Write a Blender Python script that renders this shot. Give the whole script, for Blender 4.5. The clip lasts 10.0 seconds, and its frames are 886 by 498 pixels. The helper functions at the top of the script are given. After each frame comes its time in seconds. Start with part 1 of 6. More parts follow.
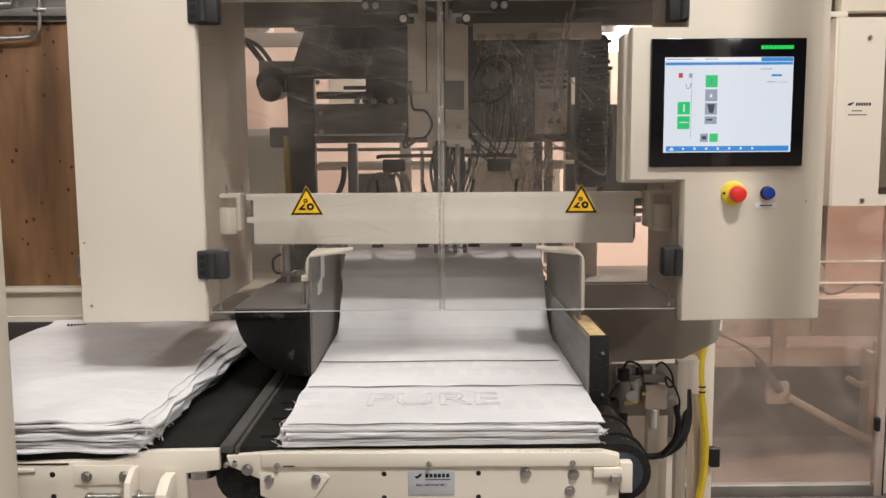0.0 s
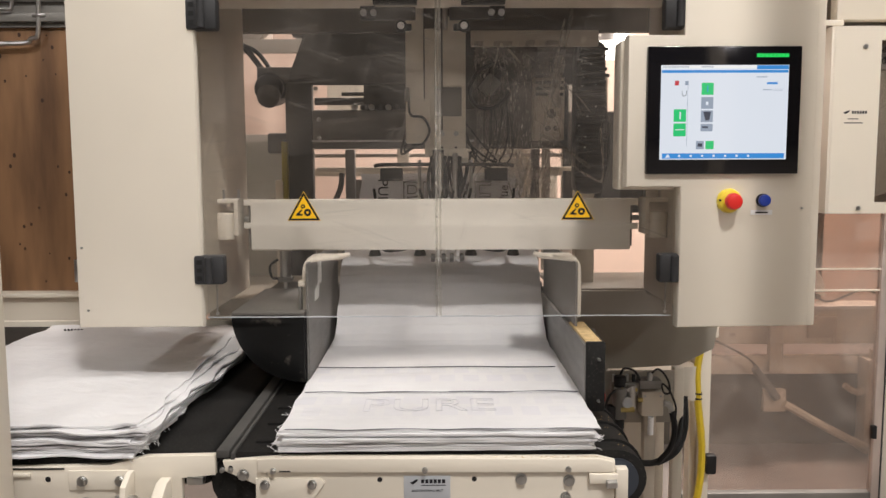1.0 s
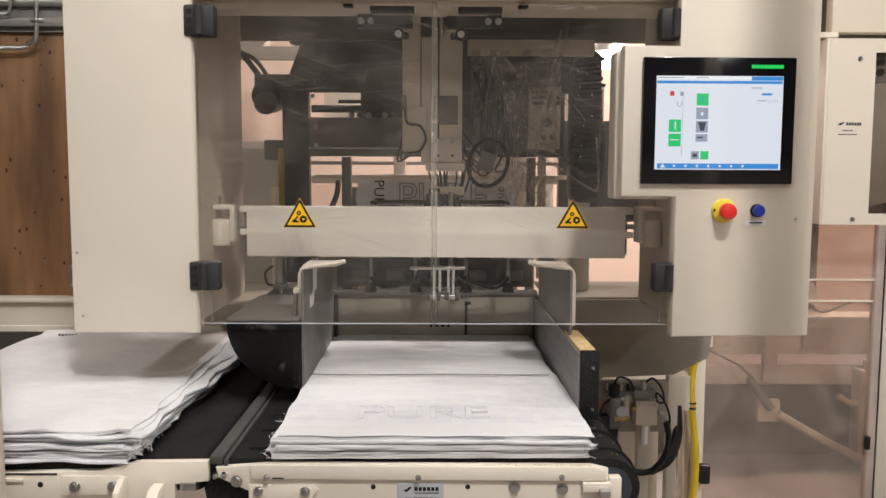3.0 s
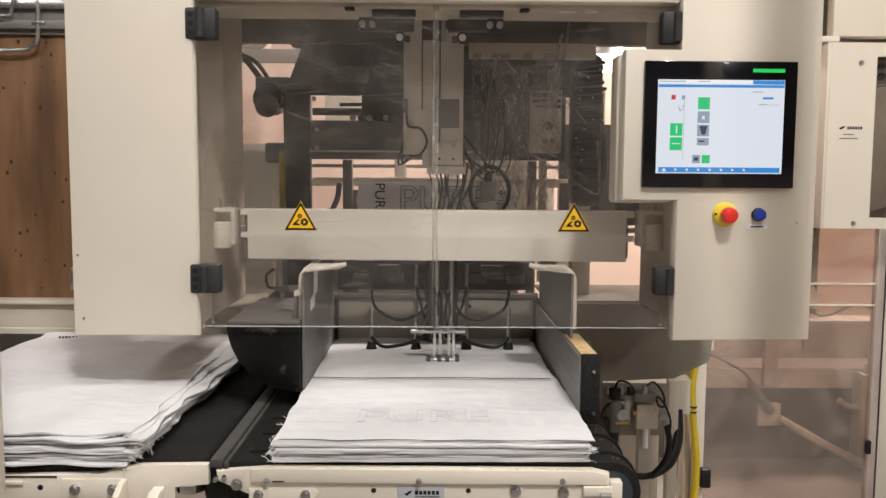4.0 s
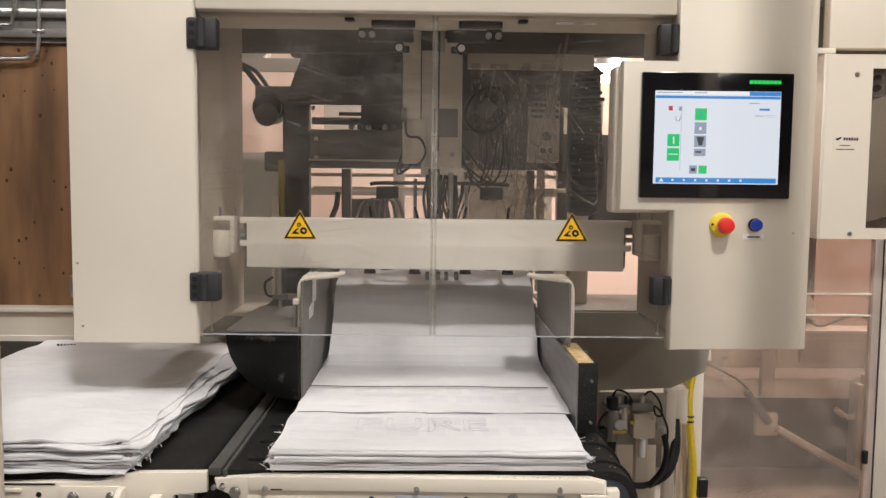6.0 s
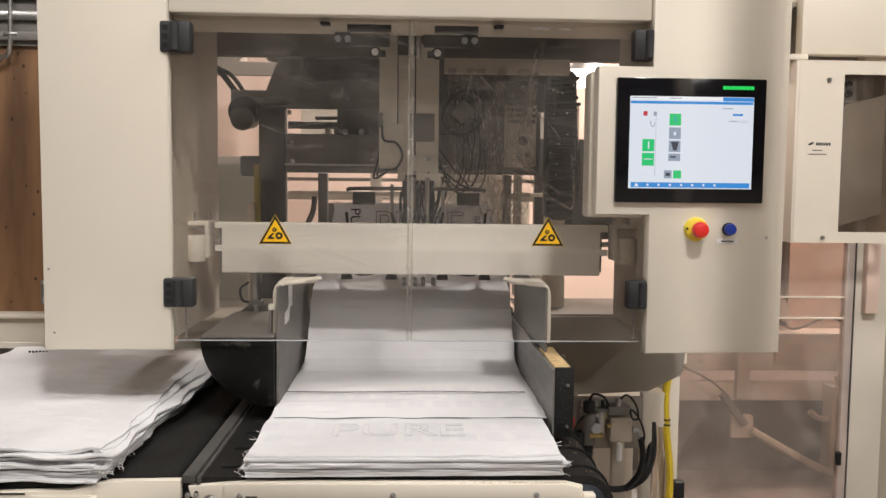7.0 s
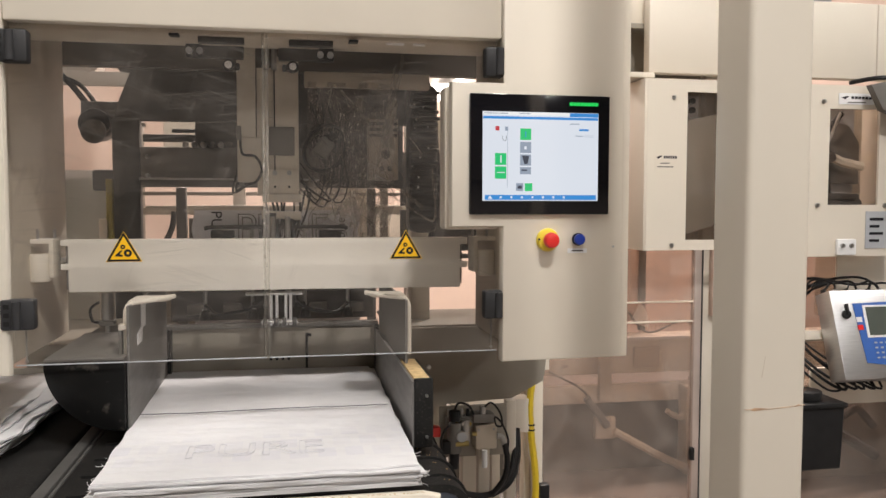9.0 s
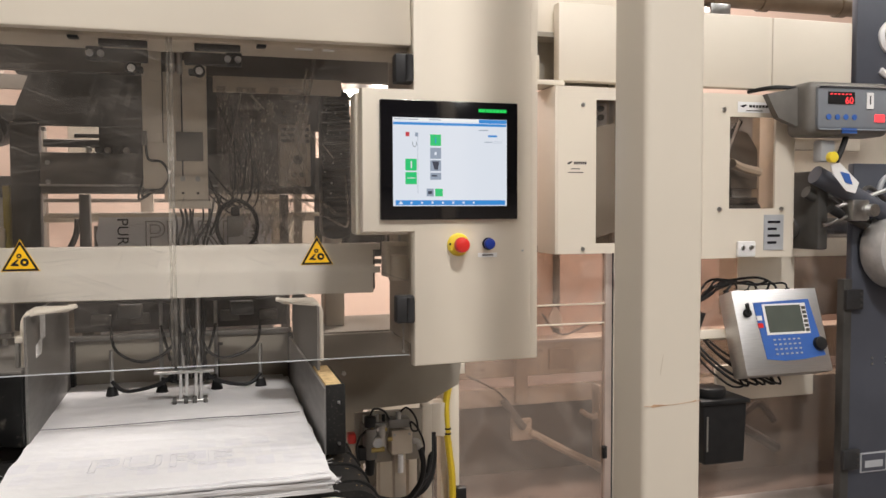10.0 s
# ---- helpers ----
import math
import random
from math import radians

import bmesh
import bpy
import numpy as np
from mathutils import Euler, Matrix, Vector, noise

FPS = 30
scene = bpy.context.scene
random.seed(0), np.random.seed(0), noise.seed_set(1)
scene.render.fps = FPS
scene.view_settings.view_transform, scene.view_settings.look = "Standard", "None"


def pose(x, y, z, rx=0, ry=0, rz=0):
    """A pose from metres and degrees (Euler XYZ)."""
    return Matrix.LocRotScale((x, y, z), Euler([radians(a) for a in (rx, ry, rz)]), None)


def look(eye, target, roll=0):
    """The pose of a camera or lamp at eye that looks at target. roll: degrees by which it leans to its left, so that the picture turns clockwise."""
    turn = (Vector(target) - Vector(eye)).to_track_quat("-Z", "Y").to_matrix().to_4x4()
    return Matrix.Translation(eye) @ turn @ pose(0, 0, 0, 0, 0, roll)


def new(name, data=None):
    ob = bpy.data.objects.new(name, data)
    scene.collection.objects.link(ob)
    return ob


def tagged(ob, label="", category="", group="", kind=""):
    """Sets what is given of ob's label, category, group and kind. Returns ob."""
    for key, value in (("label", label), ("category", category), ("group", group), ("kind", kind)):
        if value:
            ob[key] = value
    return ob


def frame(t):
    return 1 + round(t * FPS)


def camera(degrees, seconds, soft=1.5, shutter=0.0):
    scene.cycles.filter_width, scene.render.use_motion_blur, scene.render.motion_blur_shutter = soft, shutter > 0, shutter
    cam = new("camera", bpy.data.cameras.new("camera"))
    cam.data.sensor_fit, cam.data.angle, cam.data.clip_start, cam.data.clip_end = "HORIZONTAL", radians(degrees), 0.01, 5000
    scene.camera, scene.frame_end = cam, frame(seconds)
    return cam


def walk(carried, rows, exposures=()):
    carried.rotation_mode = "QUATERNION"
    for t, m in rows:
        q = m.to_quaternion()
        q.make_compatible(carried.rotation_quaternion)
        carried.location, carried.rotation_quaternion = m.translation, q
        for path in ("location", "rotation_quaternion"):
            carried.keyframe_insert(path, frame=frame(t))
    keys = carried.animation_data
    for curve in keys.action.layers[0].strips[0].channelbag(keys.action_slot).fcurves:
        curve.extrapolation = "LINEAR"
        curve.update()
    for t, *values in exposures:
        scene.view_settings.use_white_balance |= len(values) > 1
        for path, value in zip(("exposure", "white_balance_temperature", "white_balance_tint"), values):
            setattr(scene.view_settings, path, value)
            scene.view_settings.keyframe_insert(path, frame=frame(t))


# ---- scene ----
cam = camera(56.8, 10.0)
PATH = [
    (0, (-0.01, -0.206, 1.501), (-0.001, 1.782, 1.282), -0.4),
    (0.5, (-0.008, -0.209, 1.5), (0.003, 1.78, 1.291), -0.3),
    (1, (-0.007, -0.211, 1.5), (0.007, 1.779, 1.297), -0.2),
    (1.5, (-0.008, -0.212, 1.501), (0.01, 1.779, 1.304), -0.0),
    (2, (-0.006, -0.215, 1.501), (0.015, 1.776, 1.309), 0.1),
    (2.5, (-0.005, -0.216, 1.5), (0.018, 1.775, 1.312), 0.2),
    (4, (-0.007, -0.214, 1.501), (0.016, 1.778, 1.324), 0.4),
    (4.5, (-0.007, -0.219, 1.504), (0.015, 1.773, 1.33), 0.5),
    (5, (-0.01, -0.221, 1.502), (0.012, 1.772, 1.336), 0.6),
    (6.5, (-0.007, -0.225, 1.503), (0.035, 1.769, 1.352), 0.6),
    (7, (-0.003, -0.221, 1.504), (0.077, 1.772, 1.359), 0.6),
    (7.5, (0.007, -0.226, 1.505), (0.141, 1.765, 1.366), 0.6),
    (8, (0.02, -0.226, 1.506), (0.224, 1.76, 1.375), 0.4),
    (8.5, (0.033, -0.23, 1.503), (0.32, 1.746, 1.384), 0.2),
    (9, (0.048, -0.238, 1.507), (0.42, 1.724, 1.394), 0.1),
    (9.5, (0.061, -0.248, 1.506), (0.525, 1.695, 1.403), -0.1),
    (10, (0.07, -0.253, 1.506), (0.629, 1.664, 1.407), -0.2),
]
walk(cam, [(t, look(eye, target, roll)) for t, eye, target, roll in PATH])

# ---------- world and lights ----------
world = bpy.data.worlds.new("hall")
scene.world = world
world.use_nodes = True
world.node_tree.nodes["Background"].inputs[0].default_value = (1.0, 0.93, 0.86, 1)
world.node_tree.nodes["Background"].inputs[1].default_value = 0.01
scene.view_settings.exposure = -0.25


def area_lamp(name, eye, target, w, h, watts, colour=(1.0, 0.96, 0.92)):
    data = bpy.data.lights.new(name, "AREA")
    data.shape, data.size, data.size_y, data.energy, data.color = "RECTANGLE", w, h, watts, colour
    ob = new(name, data)
    ob.matrix_world = look(eye, target)
    return ob


area_lamp("unseen_hall_light", (1.25, -6.1, 3.75), (0.2, 2.0, 1.2), 0.40, 0.30, 58)
# Unseen fill lamp added to brighten the front of the right column.
area_lamp("unseen_hall_light", (3.2, -4.0, 5.4), (0.6, 2.0, 1.2), 0.45, 0.3, 62)
# Two unseen lamps placed from the shadows on the lifted bag and stack.
area_lamp("unseen_hall_light", (1.0, -2.1, 6.2), (0.1, 1.9, 1.2), 0.5, 0.3, 285)
area_lamp("unseen_hall_light", (0.10, 0.40, 6.2), (0.0, 0.95, 0.0), 0.7, 0.35, 84)
# Unseen rear lamps added to brighten the rear opening and guarded bay.
area_lamp("unseen_hall_light", (-0.3, 6.6, 3.9), (-0.1, 2.4, 1.2), 1.2, 0.5, 110, (1.0, 0.89, 0.82))
area_lamp("unseen_hall_light", (2.8, 5.6, 5.4), (2.4, 4.6, 0.0), 1.6, 0.8, 540, (1.0, 0.89, 0.82))
# Unseen fill lamps added for the dim left wall and right boxes.
area_lamp("unseen_hall_light", (-3.4, -0.6, 5.0), (-1.9, 3.2, 0.9), 0.8, 0.4, 84)
area_lamp("unseen_hall_light", (6.0, 0.5, 6.0), (3.2, 3.0, 1.0), 1.0, 0.5, 170)


# ---------- materials ----------
def material(name, colour, rough=0.5, metal=0.0, vary=0.06, scale=6.0, bump=0.05, fine=220.0, stretch=(1, 1, 1), dark=None, spots=0.0, speck=38.0, shine=0.5):
    m = bpy.data.materials.new(name)
    m.use_nodes = True
    nt = m.node_tree
    N, L = nt.nodes, nt.links
    b = N["Principled BSDF"]
    b.inputs["Roughness"].default_value, b.inputs["Metallic"].default_value = rough, metal
    b.inputs["Specular IOR Level"].default_value = shine
    tc, mp = N.new("ShaderNodeTexCoord"), N.new("ShaderNodeMapping")
    mp.inputs["Scale"].default_value = stretch
    L.new(tc.outputs["Object"], mp.inputs["Vector"])
    big, small = N.new("ShaderNodeTexNoise"), N.new("ShaderNodeTexNoise")
    big.inputs["Scale"].default_value, big.inputs["Detail"].default_value = scale, 6
    small.inputs["Scale"].default_value, small.inputs["Detail"].default_value = fine, 3
    L.new(mp.outputs[0], big.inputs["Vector"]), L.new(mp.outputs[0], small.inputs["Vector"])
    ramp = N.new("ShaderNodeValToRGB")
    c2 = dark or tuple(c * (1 - 2.5 * vary) for c in colour)
    ramp.color_ramp.elements[0].position, ramp.color_ramp.elements[1].position = 0.3, 0.62
    ramp.color_ramp.elements[0].color, ramp.color_ramp.elements[1].color = (*c2, 1), (*colour, 1)
    L.new(big.outputs["Fac"], ramp.inputs["Fac"])
    out = ramp.outputs[0]
    if spots:
        sp, r2, mix = N.new("ShaderNodeTexNoise"), N.new("ShaderNodeValToRGB"), N.new("ShaderNodeMixRGB")
        sp.inputs["Scale"].default_value, sp.inputs["Detail"].default_value = speck, 4
        L.new(tc.outputs["Object"], sp.inputs["Vector"])
        r2.color_ramp.elements[0].position, r2.color_ramp.elements[1].position = 0.60, 0.72
        r2.color_ramp.elements[0].color, r2.color_ramp.elements[1].color = (0, 0, 0, 1), (spots, spots, spots, 1)
        L.new(sp.outputs["Fac"], r2.inputs["Fac"]), L.new(r2.outputs[0], mix.inputs[0])
        L.new(out, mix.inputs[1])
        mix.inputs[2].default_value = (0.36, 0.32, 0.27, 1)
        out = mix.outputs[0]
    L.new(out, b.inputs["Base Color"])
    bp = N.new("ShaderNodeBump")
    bp.inputs["Strength"].default_value, bp.inputs["Distance"].default_value = bump, 0.002
    L.new(small.outputs["Fac"], bp.inputs["Height"]), L.new(bp.outputs[0], b.inputs["Normal"])
    return m


def glow(name, colour, strength):
    m = bpy.data.materials.new(name)
    m.use_nodes = True
    b = m.node_tree.nodes["Principled BSDF"]
    b.inputs["Base Color"].default_value = (0.02, 0.02, 0.02, 1)
    b.inputs["Roughness"].default_value = 0.12
    b.inputs["Emission Color"].default_value = (*colour, 1)
    b.inputs["Emission Strength"].default_value = strength
    return m


def clear_sheet(name, tint, haze=0.06, rough=0.03, streak=(1, 1, 1), speck=2.2, scratch=0.0, base=0.3):
    """Clear plastic sheet: see-through, with gloss and dusty, scratched haze."""
    m = bpy.data.materials.new(name)
    m.use_nodes = True
    N, L = m.node_tree.nodes, m.node_tree.links
    N.remove(N["Principled BSDF"])
    out = N["Material Output"]
    tr, gl, df = N.new("ShaderNodeBsdfTransparent"), N.new("ShaderNodeBsdfGlossy"), N.new("ShaderNodeBsdfDiffuse")
    tr.inputs[0].default_value = (*tint, 1)
    gl.inputs["Roughness"].default_value = rough
    df.inputs[0].default_value = (0.62, 0.57, 0.52, 1)
    tc, mp, n1, n2 = N.new("ShaderNodeTexCoord"), N.new("ShaderNodeMapping"), N.new("ShaderNodeTexNoise"), N.new("ShaderNodeTexNoise")
    mp.inputs["Scale"].default_value = streak
    L.new(tc.outputs["Object"], mp.inputs[0]), L.new(tc.outputs["Object"], n1.inputs["Vector"]), L.new(mp.outputs[0], n2.inputs["Vector"])
    n1.inputs["Scale"].default_value, n1.inputs["Detail"].default_value = 4.5, 8
    n2.inputs["Scale"].default_value, n2.inputs["Detail"].default_value = 60, 6
    r1, r2, add, mul = N.new("ShaderNodeValToRGB"), N.new("ShaderNodeValToRGB"), N.new("ShaderNodeMath"), N.new("ShaderNodeMath")
    r1.color_ramp.elements[0].position, r1.color_ramp.elements[1].position = 0.46, 0.70
    n1.inputs["Distortion"].default_value = 0.8
    r2.color_ramp.elements[0].position, r2.color_ramp.elements[1].position = 0.60, 0.70
    r2.color_ramp.elements[1].color = (speck, speck, speck, 1)
    L.new(n1.outputs["Fac"], r1.inputs[0]), L.new(n2.outputs["Fac"], r2.inputs[0])
    L.new(r1.outputs[0], add.inputs[0]), L.new(r2.outputs[0], add.inputs[1])
    mul.operation = "MULTIPLY_ADD"
    mul.inputs[1].default_value, mul.inputs[2].default_value = haze, haze * base
    L.new(add.outputs[0], mul.inputs[0])
    amount = mul.outputs[0]
    if scratch:
        # Fine scratches wiped in three directions, gathered in worn areas.
        worn = N.new("ShaderNodeTexNoise")
        worn.inputs["Scale"].default_value, worn.inputs["Detail"].default_value = 3.2, 3
        L.new(tc.outputs["Object"], worn.inputs["Vector"])
        for k, (turn, sx, sz) in enumerate(((0.10, 4, 330), (1.25, 6, 380), (-0.35, 3, 300))):
            mp2, sn, sr, area, total = N.new("ShaderNodeMapping"), N.new("ShaderNodeTexNoise"), N.new("ShaderNodeMapRange"), N.new("ShaderNodeMath"), N.new("ShaderNodeMath")
            turned = N.new("ShaderNodeMapping")
            turned.inputs["Rotation"].default_value = (0, turn, 0)
            mp2.inputs["Scale"].default_value, mp2.inputs["Location"].default_value = (sx, 0, sz), (3.7 * k, 0, 0)
            L.new(tc.outputs["Object"], turned.inputs[0]), L.new(turned.outputs[0], mp2.inputs[0]), L.new(mp2.outputs[0], sn.inputs["Vector"])
            sn.inputs["Scale"].default_value, sn.inputs["Detail"].default_value = 1.0, 1.0
            sr.inputs["From Min"].default_value, sr.inputs["From Max"].default_value = 0.60, 0.78
            sr.inputs["To Max"].default_value = scratch
            L.new(sn.outputs["Fac"], sr.inputs["Value"])
            area.operation, total.operation = "MULTIPLY", "MULTIPLY_ADD"
            L.new(sr.outputs[0], area.inputs[0]), L.new(worn.outputs["Fac"], area.inputs[1])
            total.inputs[1].default_value = 1.0
            L.new(area.outputs[0], total.inputs[0]), L.new(amount, total.inputs[2])
            amount = total.outputs[0]
    m1, m2, fr = N.new("ShaderNodeMixShader"), N.new("ShaderNodeMixShader"), N.new("ShaderNodeMath")
    lw, steep = N.new("ShaderNodeLayerWeight"), N.new("ShaderNodeMath")
    steep.operation, fr.operation = "POWER", "MULTIPLY_ADD"
    steep.inputs[1].default_value, fr.inputs[1].default_value, fr.inputs[2].default_value = 4.0, 0.6, 0.025
    L.new(lw.outputs["Facing"], steep.inputs[0]), L.new(steep.outputs[0], fr.inputs[0])
    L.new(amount, m1.inputs[0]), L.new(tr.outputs[0], m1.inputs[1]), L.new(df.outputs[0], m1.inputs[2])
    L.new(fr.outputs[0], m2.inputs[0]), L.new(m1.outputs[0], m2.inputs[1]), L.new(gl.outputs[0], m2.inputs[2])
    L.new(m2.outputs[0], out.inputs[0])
    return m


def woven_bag(name, ghost):
    """White woven plastic: fine weave, soft creases and the faint ghost of print on the far side."""
    m = bpy.data.materials.new(name)
    m.use_nodes = True
    N, L = m.node_tree.nodes, m.node_tree.links
    b = N["Principled BSDF"]
    b.inputs["Roughness"].default_value, b.inputs["Specular IOR Level"].default_value = 0.5, 0.35
    tc = N.new("ShaderNodeTexCoord")
    uv = tc.outputs["UV"]

    def noise_node(scale, detail, stretch):
        mp, n = N.new("ShaderNodeMapping"), N.new("ShaderNodeTexNoise")
        mp.inputs["Scale"].default_value = stretch
        n.inputs["Scale"].default_value, n.inputs["Detail"].default_value = scale, detail
        L.new(uv, mp.inputs[0]), L.new(mp.outputs[0], n.inputs["Vector"])
        return n
    tone, crease, weave = noise_node(5, 6, (1, 1, 1)), noise_node(9, 5, (1, 2.2, 1)), noise_node(380, 2, (1, 1, 1))
    brick = N.new("ShaderNodeTexBrick")
    brick.inputs["Scale"].default_value, brick.inputs["Mortar Size"].default_value = 1.0, 0.011
    brick.inputs["Brick Width"].default_value, brick.inputs["Row Height"].default_value = 0.062, 0.085
    brick.offset = 0.37
    L.new(uv, brick.inputs["Vector"])
    brick.inputs["Color1"].default_value, brick.inputs["Color2"].default_value, brick.inputs["Mortar"].default_value = (0.2, 0.2, 0.2, 1), (1, 1, 1, 1), (0, 0, 0, 1)
    sep, band, ramp, mul = N.new("ShaderNodeSeparateXYZ"), N.new("ShaderNodeValToRGB"), N.new("ShaderNodeValToRGB"), N.new("ShaderNodeMath")
    L.new(uv, sep.inputs[0]), L.new(sep.outputs[1], band.inputs[0])
    e = band.color_ramp.elements
    e[0].position, e[0].color, e[1].position, e[1].color = 0.06, (0, 0, 0, 1), 0.09, (1, 1, 1, 1)
    x = e.new(0.27)
    x.color = (1, 1, 1, 1)
    x = e.new(0.30)
    x.color = (0.35, 0.35, 0.35, 1)
    x = e.new(0.9)
    x.color = (0.2, 0.2, 0.2, 1)
    patch = N.new("ShaderNodeMath")
    patch.operation = mul.operation = "MULTIPLY"
    L.new(brick.outputs["Color"], patch.inputs[0]), L.new(tone.outputs["Fac"], patch.inputs[1])
    L.new(patch.outputs[0], mul.inputs[0]), L.new(band.outputs[0], mul.inputs[1])
    amount, mix = N.new("ShaderNodeMath"), N.new("ShaderNodeMixRGB")
    amount.operation = "MULTIPLY"
    amount.inputs[1].default_value = ghost
    L.new(mul.outputs[0], amount.inputs[0]), L.new(amount.outputs[0], mix.inputs[0])
    ramp.color_ramp.elements[0].position, ramp.color_ramp.elements[1].position = 0.3, 0.65
    ramp.color_ramp.elements[0].color, ramp.color_ramp.elements[1].color = (0.68, 0.675, 0.69, 1), (0.75, 0.745, 0.755, 1)
    L.new(tone.outputs["Fac"], ramp.inputs[0]), L.new(ramp.outputs[0], mix.inputs[1])
    mix.inputs[2].default_value = (0.55, 0.55, 0.66, 1)
    L.new(mix.outputs[0], b.inputs["Base Color"])
    b1, b2 = N.new("ShaderNodeBump"), N.new("ShaderNodeBump")
    b1.inputs["Strength"].default_value, b1.inputs["Distance"].default_value = 0.52, 0.013
    b2.inputs["Strength"].default_value, b2.inputs["Distance"].default_value = 0.30, 0.002
    L.new(crease.outputs["Fac"], b1.inputs["Height"]), L.new(weave.outputs["Fac"], b2.inputs["Height"])
    L.new(b1.outputs[0], b2.inputs["Normal"]), L.new(b2.outputs[0], b.inputs["Normal"])
    return m


CREAM = material("cream_powder_coat", (0.76, 0.70, 0.60), 0.42, 0, 0.018, 3.0, 0.06, 500)
# Lighter than CREAM to make up for light lost through the doors.
BEAM = material("lightened_beam_paint", (0.84, 0.80, 0.72), 0.45, 0, 0.025, 4.0, 0.06, 400, spots=0.03)
# Darker than CREAM, with random speckles.
CREAM_DULL = material("speckled_dull_cream", (0.66, 0.59, 0.49), 0.55, 0, 0.05, 5.0, 0.08, 300, spots=0.12)
# Machine paint with shade put into its colour; also used for print and scuffs.
OLIVE = material("shaded_olive_grey", (0.34, 0.31, 0.26), 0.6, 0, 0.06, 5.0, 0.08, 200)
PLATE = material("brushed_grey_plate", (0.22, 0.21, 0.20), 0.5, 0.35, 0.09, 9.0, 0.12, 160, (1, 1, 5))
STEEL = material("galvanised_steel", (0.55, 0.55, 0.54), 0.32, 1.0, 0.10, 30, 0.1, 200)
STAINLESS = material("brushed_stainless", (0.70, 0.70, 0.70), 0.42, 1.0, 0.05, 14, 0.06, 300, (1, 1, 30))
DARK = material("dark_machine_grey", (0.085, 0.082, 0.078), 0.55, 0.1, 0.14, 8, 0.12, 160, shine=0.25)
GREY = material("mid_machine_grey", (0.20, 0.19, 0.175), 0.5, 0.2, 0.10, 8, 0.10, 160)
# Beige panel darkened to brown: shade is put into the colour.
BROWN = material("shaded_brown_paint", (0.105, 0.09, 0.072), 0.6, 0, 0.10, 5, 0.08, 200)
BLACK = material("black_plastic", (0.018, 0.018, 0.019), 0.42, 0, 0.1, 20, 0.12, 400, shine=0.25)
HINGE = material("matt_black_hinge_plastic", (0.036, 0.036, 0.038), 0.5, 0, 0.08, 30, 0.15, 500, shine=0.3)
RUBBER = material("black_belt_rubber", (0.014, 0.0135, 0.013), 0.6, 0, 0.16, 12, 0.25, 420, spots=0.10, speck=170, shine=0.22)
SCUFF = material("scuffed_black_sheet", (0.008, 0.008, 0.008), 0.34, 0, 0.2, 10, 0.25, 90, spots=0.16, speck=26, shine=0.25)
BAGW = woven_bag("white_woven_plastic", 0.10)
BAGP = woven_bag("faintly_printed_woven_plastic", 0.60)
# Grey for drawn lines of crease and edge shade.
SHADE_LINE = material("shade_line_grey", (0.20, 0.20, 0.22), 0.8, 0, 0.1, 40, 0.1, 300)
# Dark streaks put lamp shading into the colour, along with wood stain.
PLY = material("knotty_plywood", (0.25, 0.132, 0.062), 0.55, 0, 0.12, 2.6, 0.10, 120, (3.0, 1.0, 0.45), dark=(0.075, 0.036, 0.016))
KNOT = material("wood_knot", (0.05, 0.022, 0.01), 0.7, 0, 0.1, 30, 0.1, 200)
CHIP = material("raw_chipboard", (0.62, 0.44, 0.22), 0.8, 0, 0.12, 60, 0.5, 300)
CONCRETE = material("dusty_concrete", (0.24, 0.21, 0.19), 0.75, 0, 0.12, 2.0, 0.15, 60, spots=0.2)
# Peach light is put into this base colour.
PEACH = material("peach_lit_surface", (0.78, 0.60, 0.50), 0.6, 0, 0.03, 1.5, 0.04, 60)
# Colour lowered so that unseen walls and ceiling bounce less light.
HALL = material("low_bounce_hall_paint", (0.34, 0.30, 0.26), 0.7, 0, 0.04, 1.5, 0.04, 60)
YELLOW = material("warning_yellow", (0.90, 0.52, 0.010), 0.4, 0, 0.03, 20, 0.02, 200)
ESTOPY = material("yellow_button_housing", (0.85, 0.66, 0.05), 0.35, 0, 0.03, 20, 0.03, 200)
HOSE = material("yellow_hose_rubber", (0.72, 0.52, 0.03), 0.4, 0, 0.06, 30, 0.06, 200)
RED = material("red_button_plastic", (0.75, 0.03, 0.025), 0.32, 0, 0.04, 20, 0.02, 200)
BLUE = material("blue_button_plastic", (0.015, 0.05, 0.38), 0.28, 0, 0.04, 20, 0.02, 200)
KEYBLUE = material("blue_keypad_foil", (0.05, 0.14, 0.46), 0.35, 0, 0.03, 20, 0.02, 200)
LABEL = material("pale_grey_label", (0.47, 0.49, 0.52), 0.4, 0, 0.02, 20, 0.02, 200)
WHITE = material("white_label", (0.85, 0.85, 0.85), 0.4, 0, 0.02, 20, 0.02, 200)
INK = material("black_ink", (0.02, 0.02, 0.025), 0.5, 0, 0.05, 20, 0.02, 200, shine=0.15)
SLATE = material("slate_blue_panel", (0.078, 0.085, 0.108), 0.45, 0, 0.06, 5, 0.08, 300)
PIPE = material("brown_painted_pipe", (0.12, 0.085, 0.055), 0.45, 0, 0.12, 8, 0.1, 100)
BRASS = material("brass_fitting", (0.50, 0.40, 0.16), 0.35, 0.9, 0.1, 30, 0.1, 200)
RUST = material("rust_streak", (0.58, 0.38, 0.24), 0.8, 0, 0.15, 60, 0.2, 200)
STRAP = clear_sheet("pale_strap", (0.85, 0.84, 0.82), 0.55, 0.2, (1, 1, 1), 0.3)
FILM = clear_sheet("crumpled_film", (0.97, 0.96, 0.95), 0.42, 0.22, (4, 4, 0.6), base=0.5)
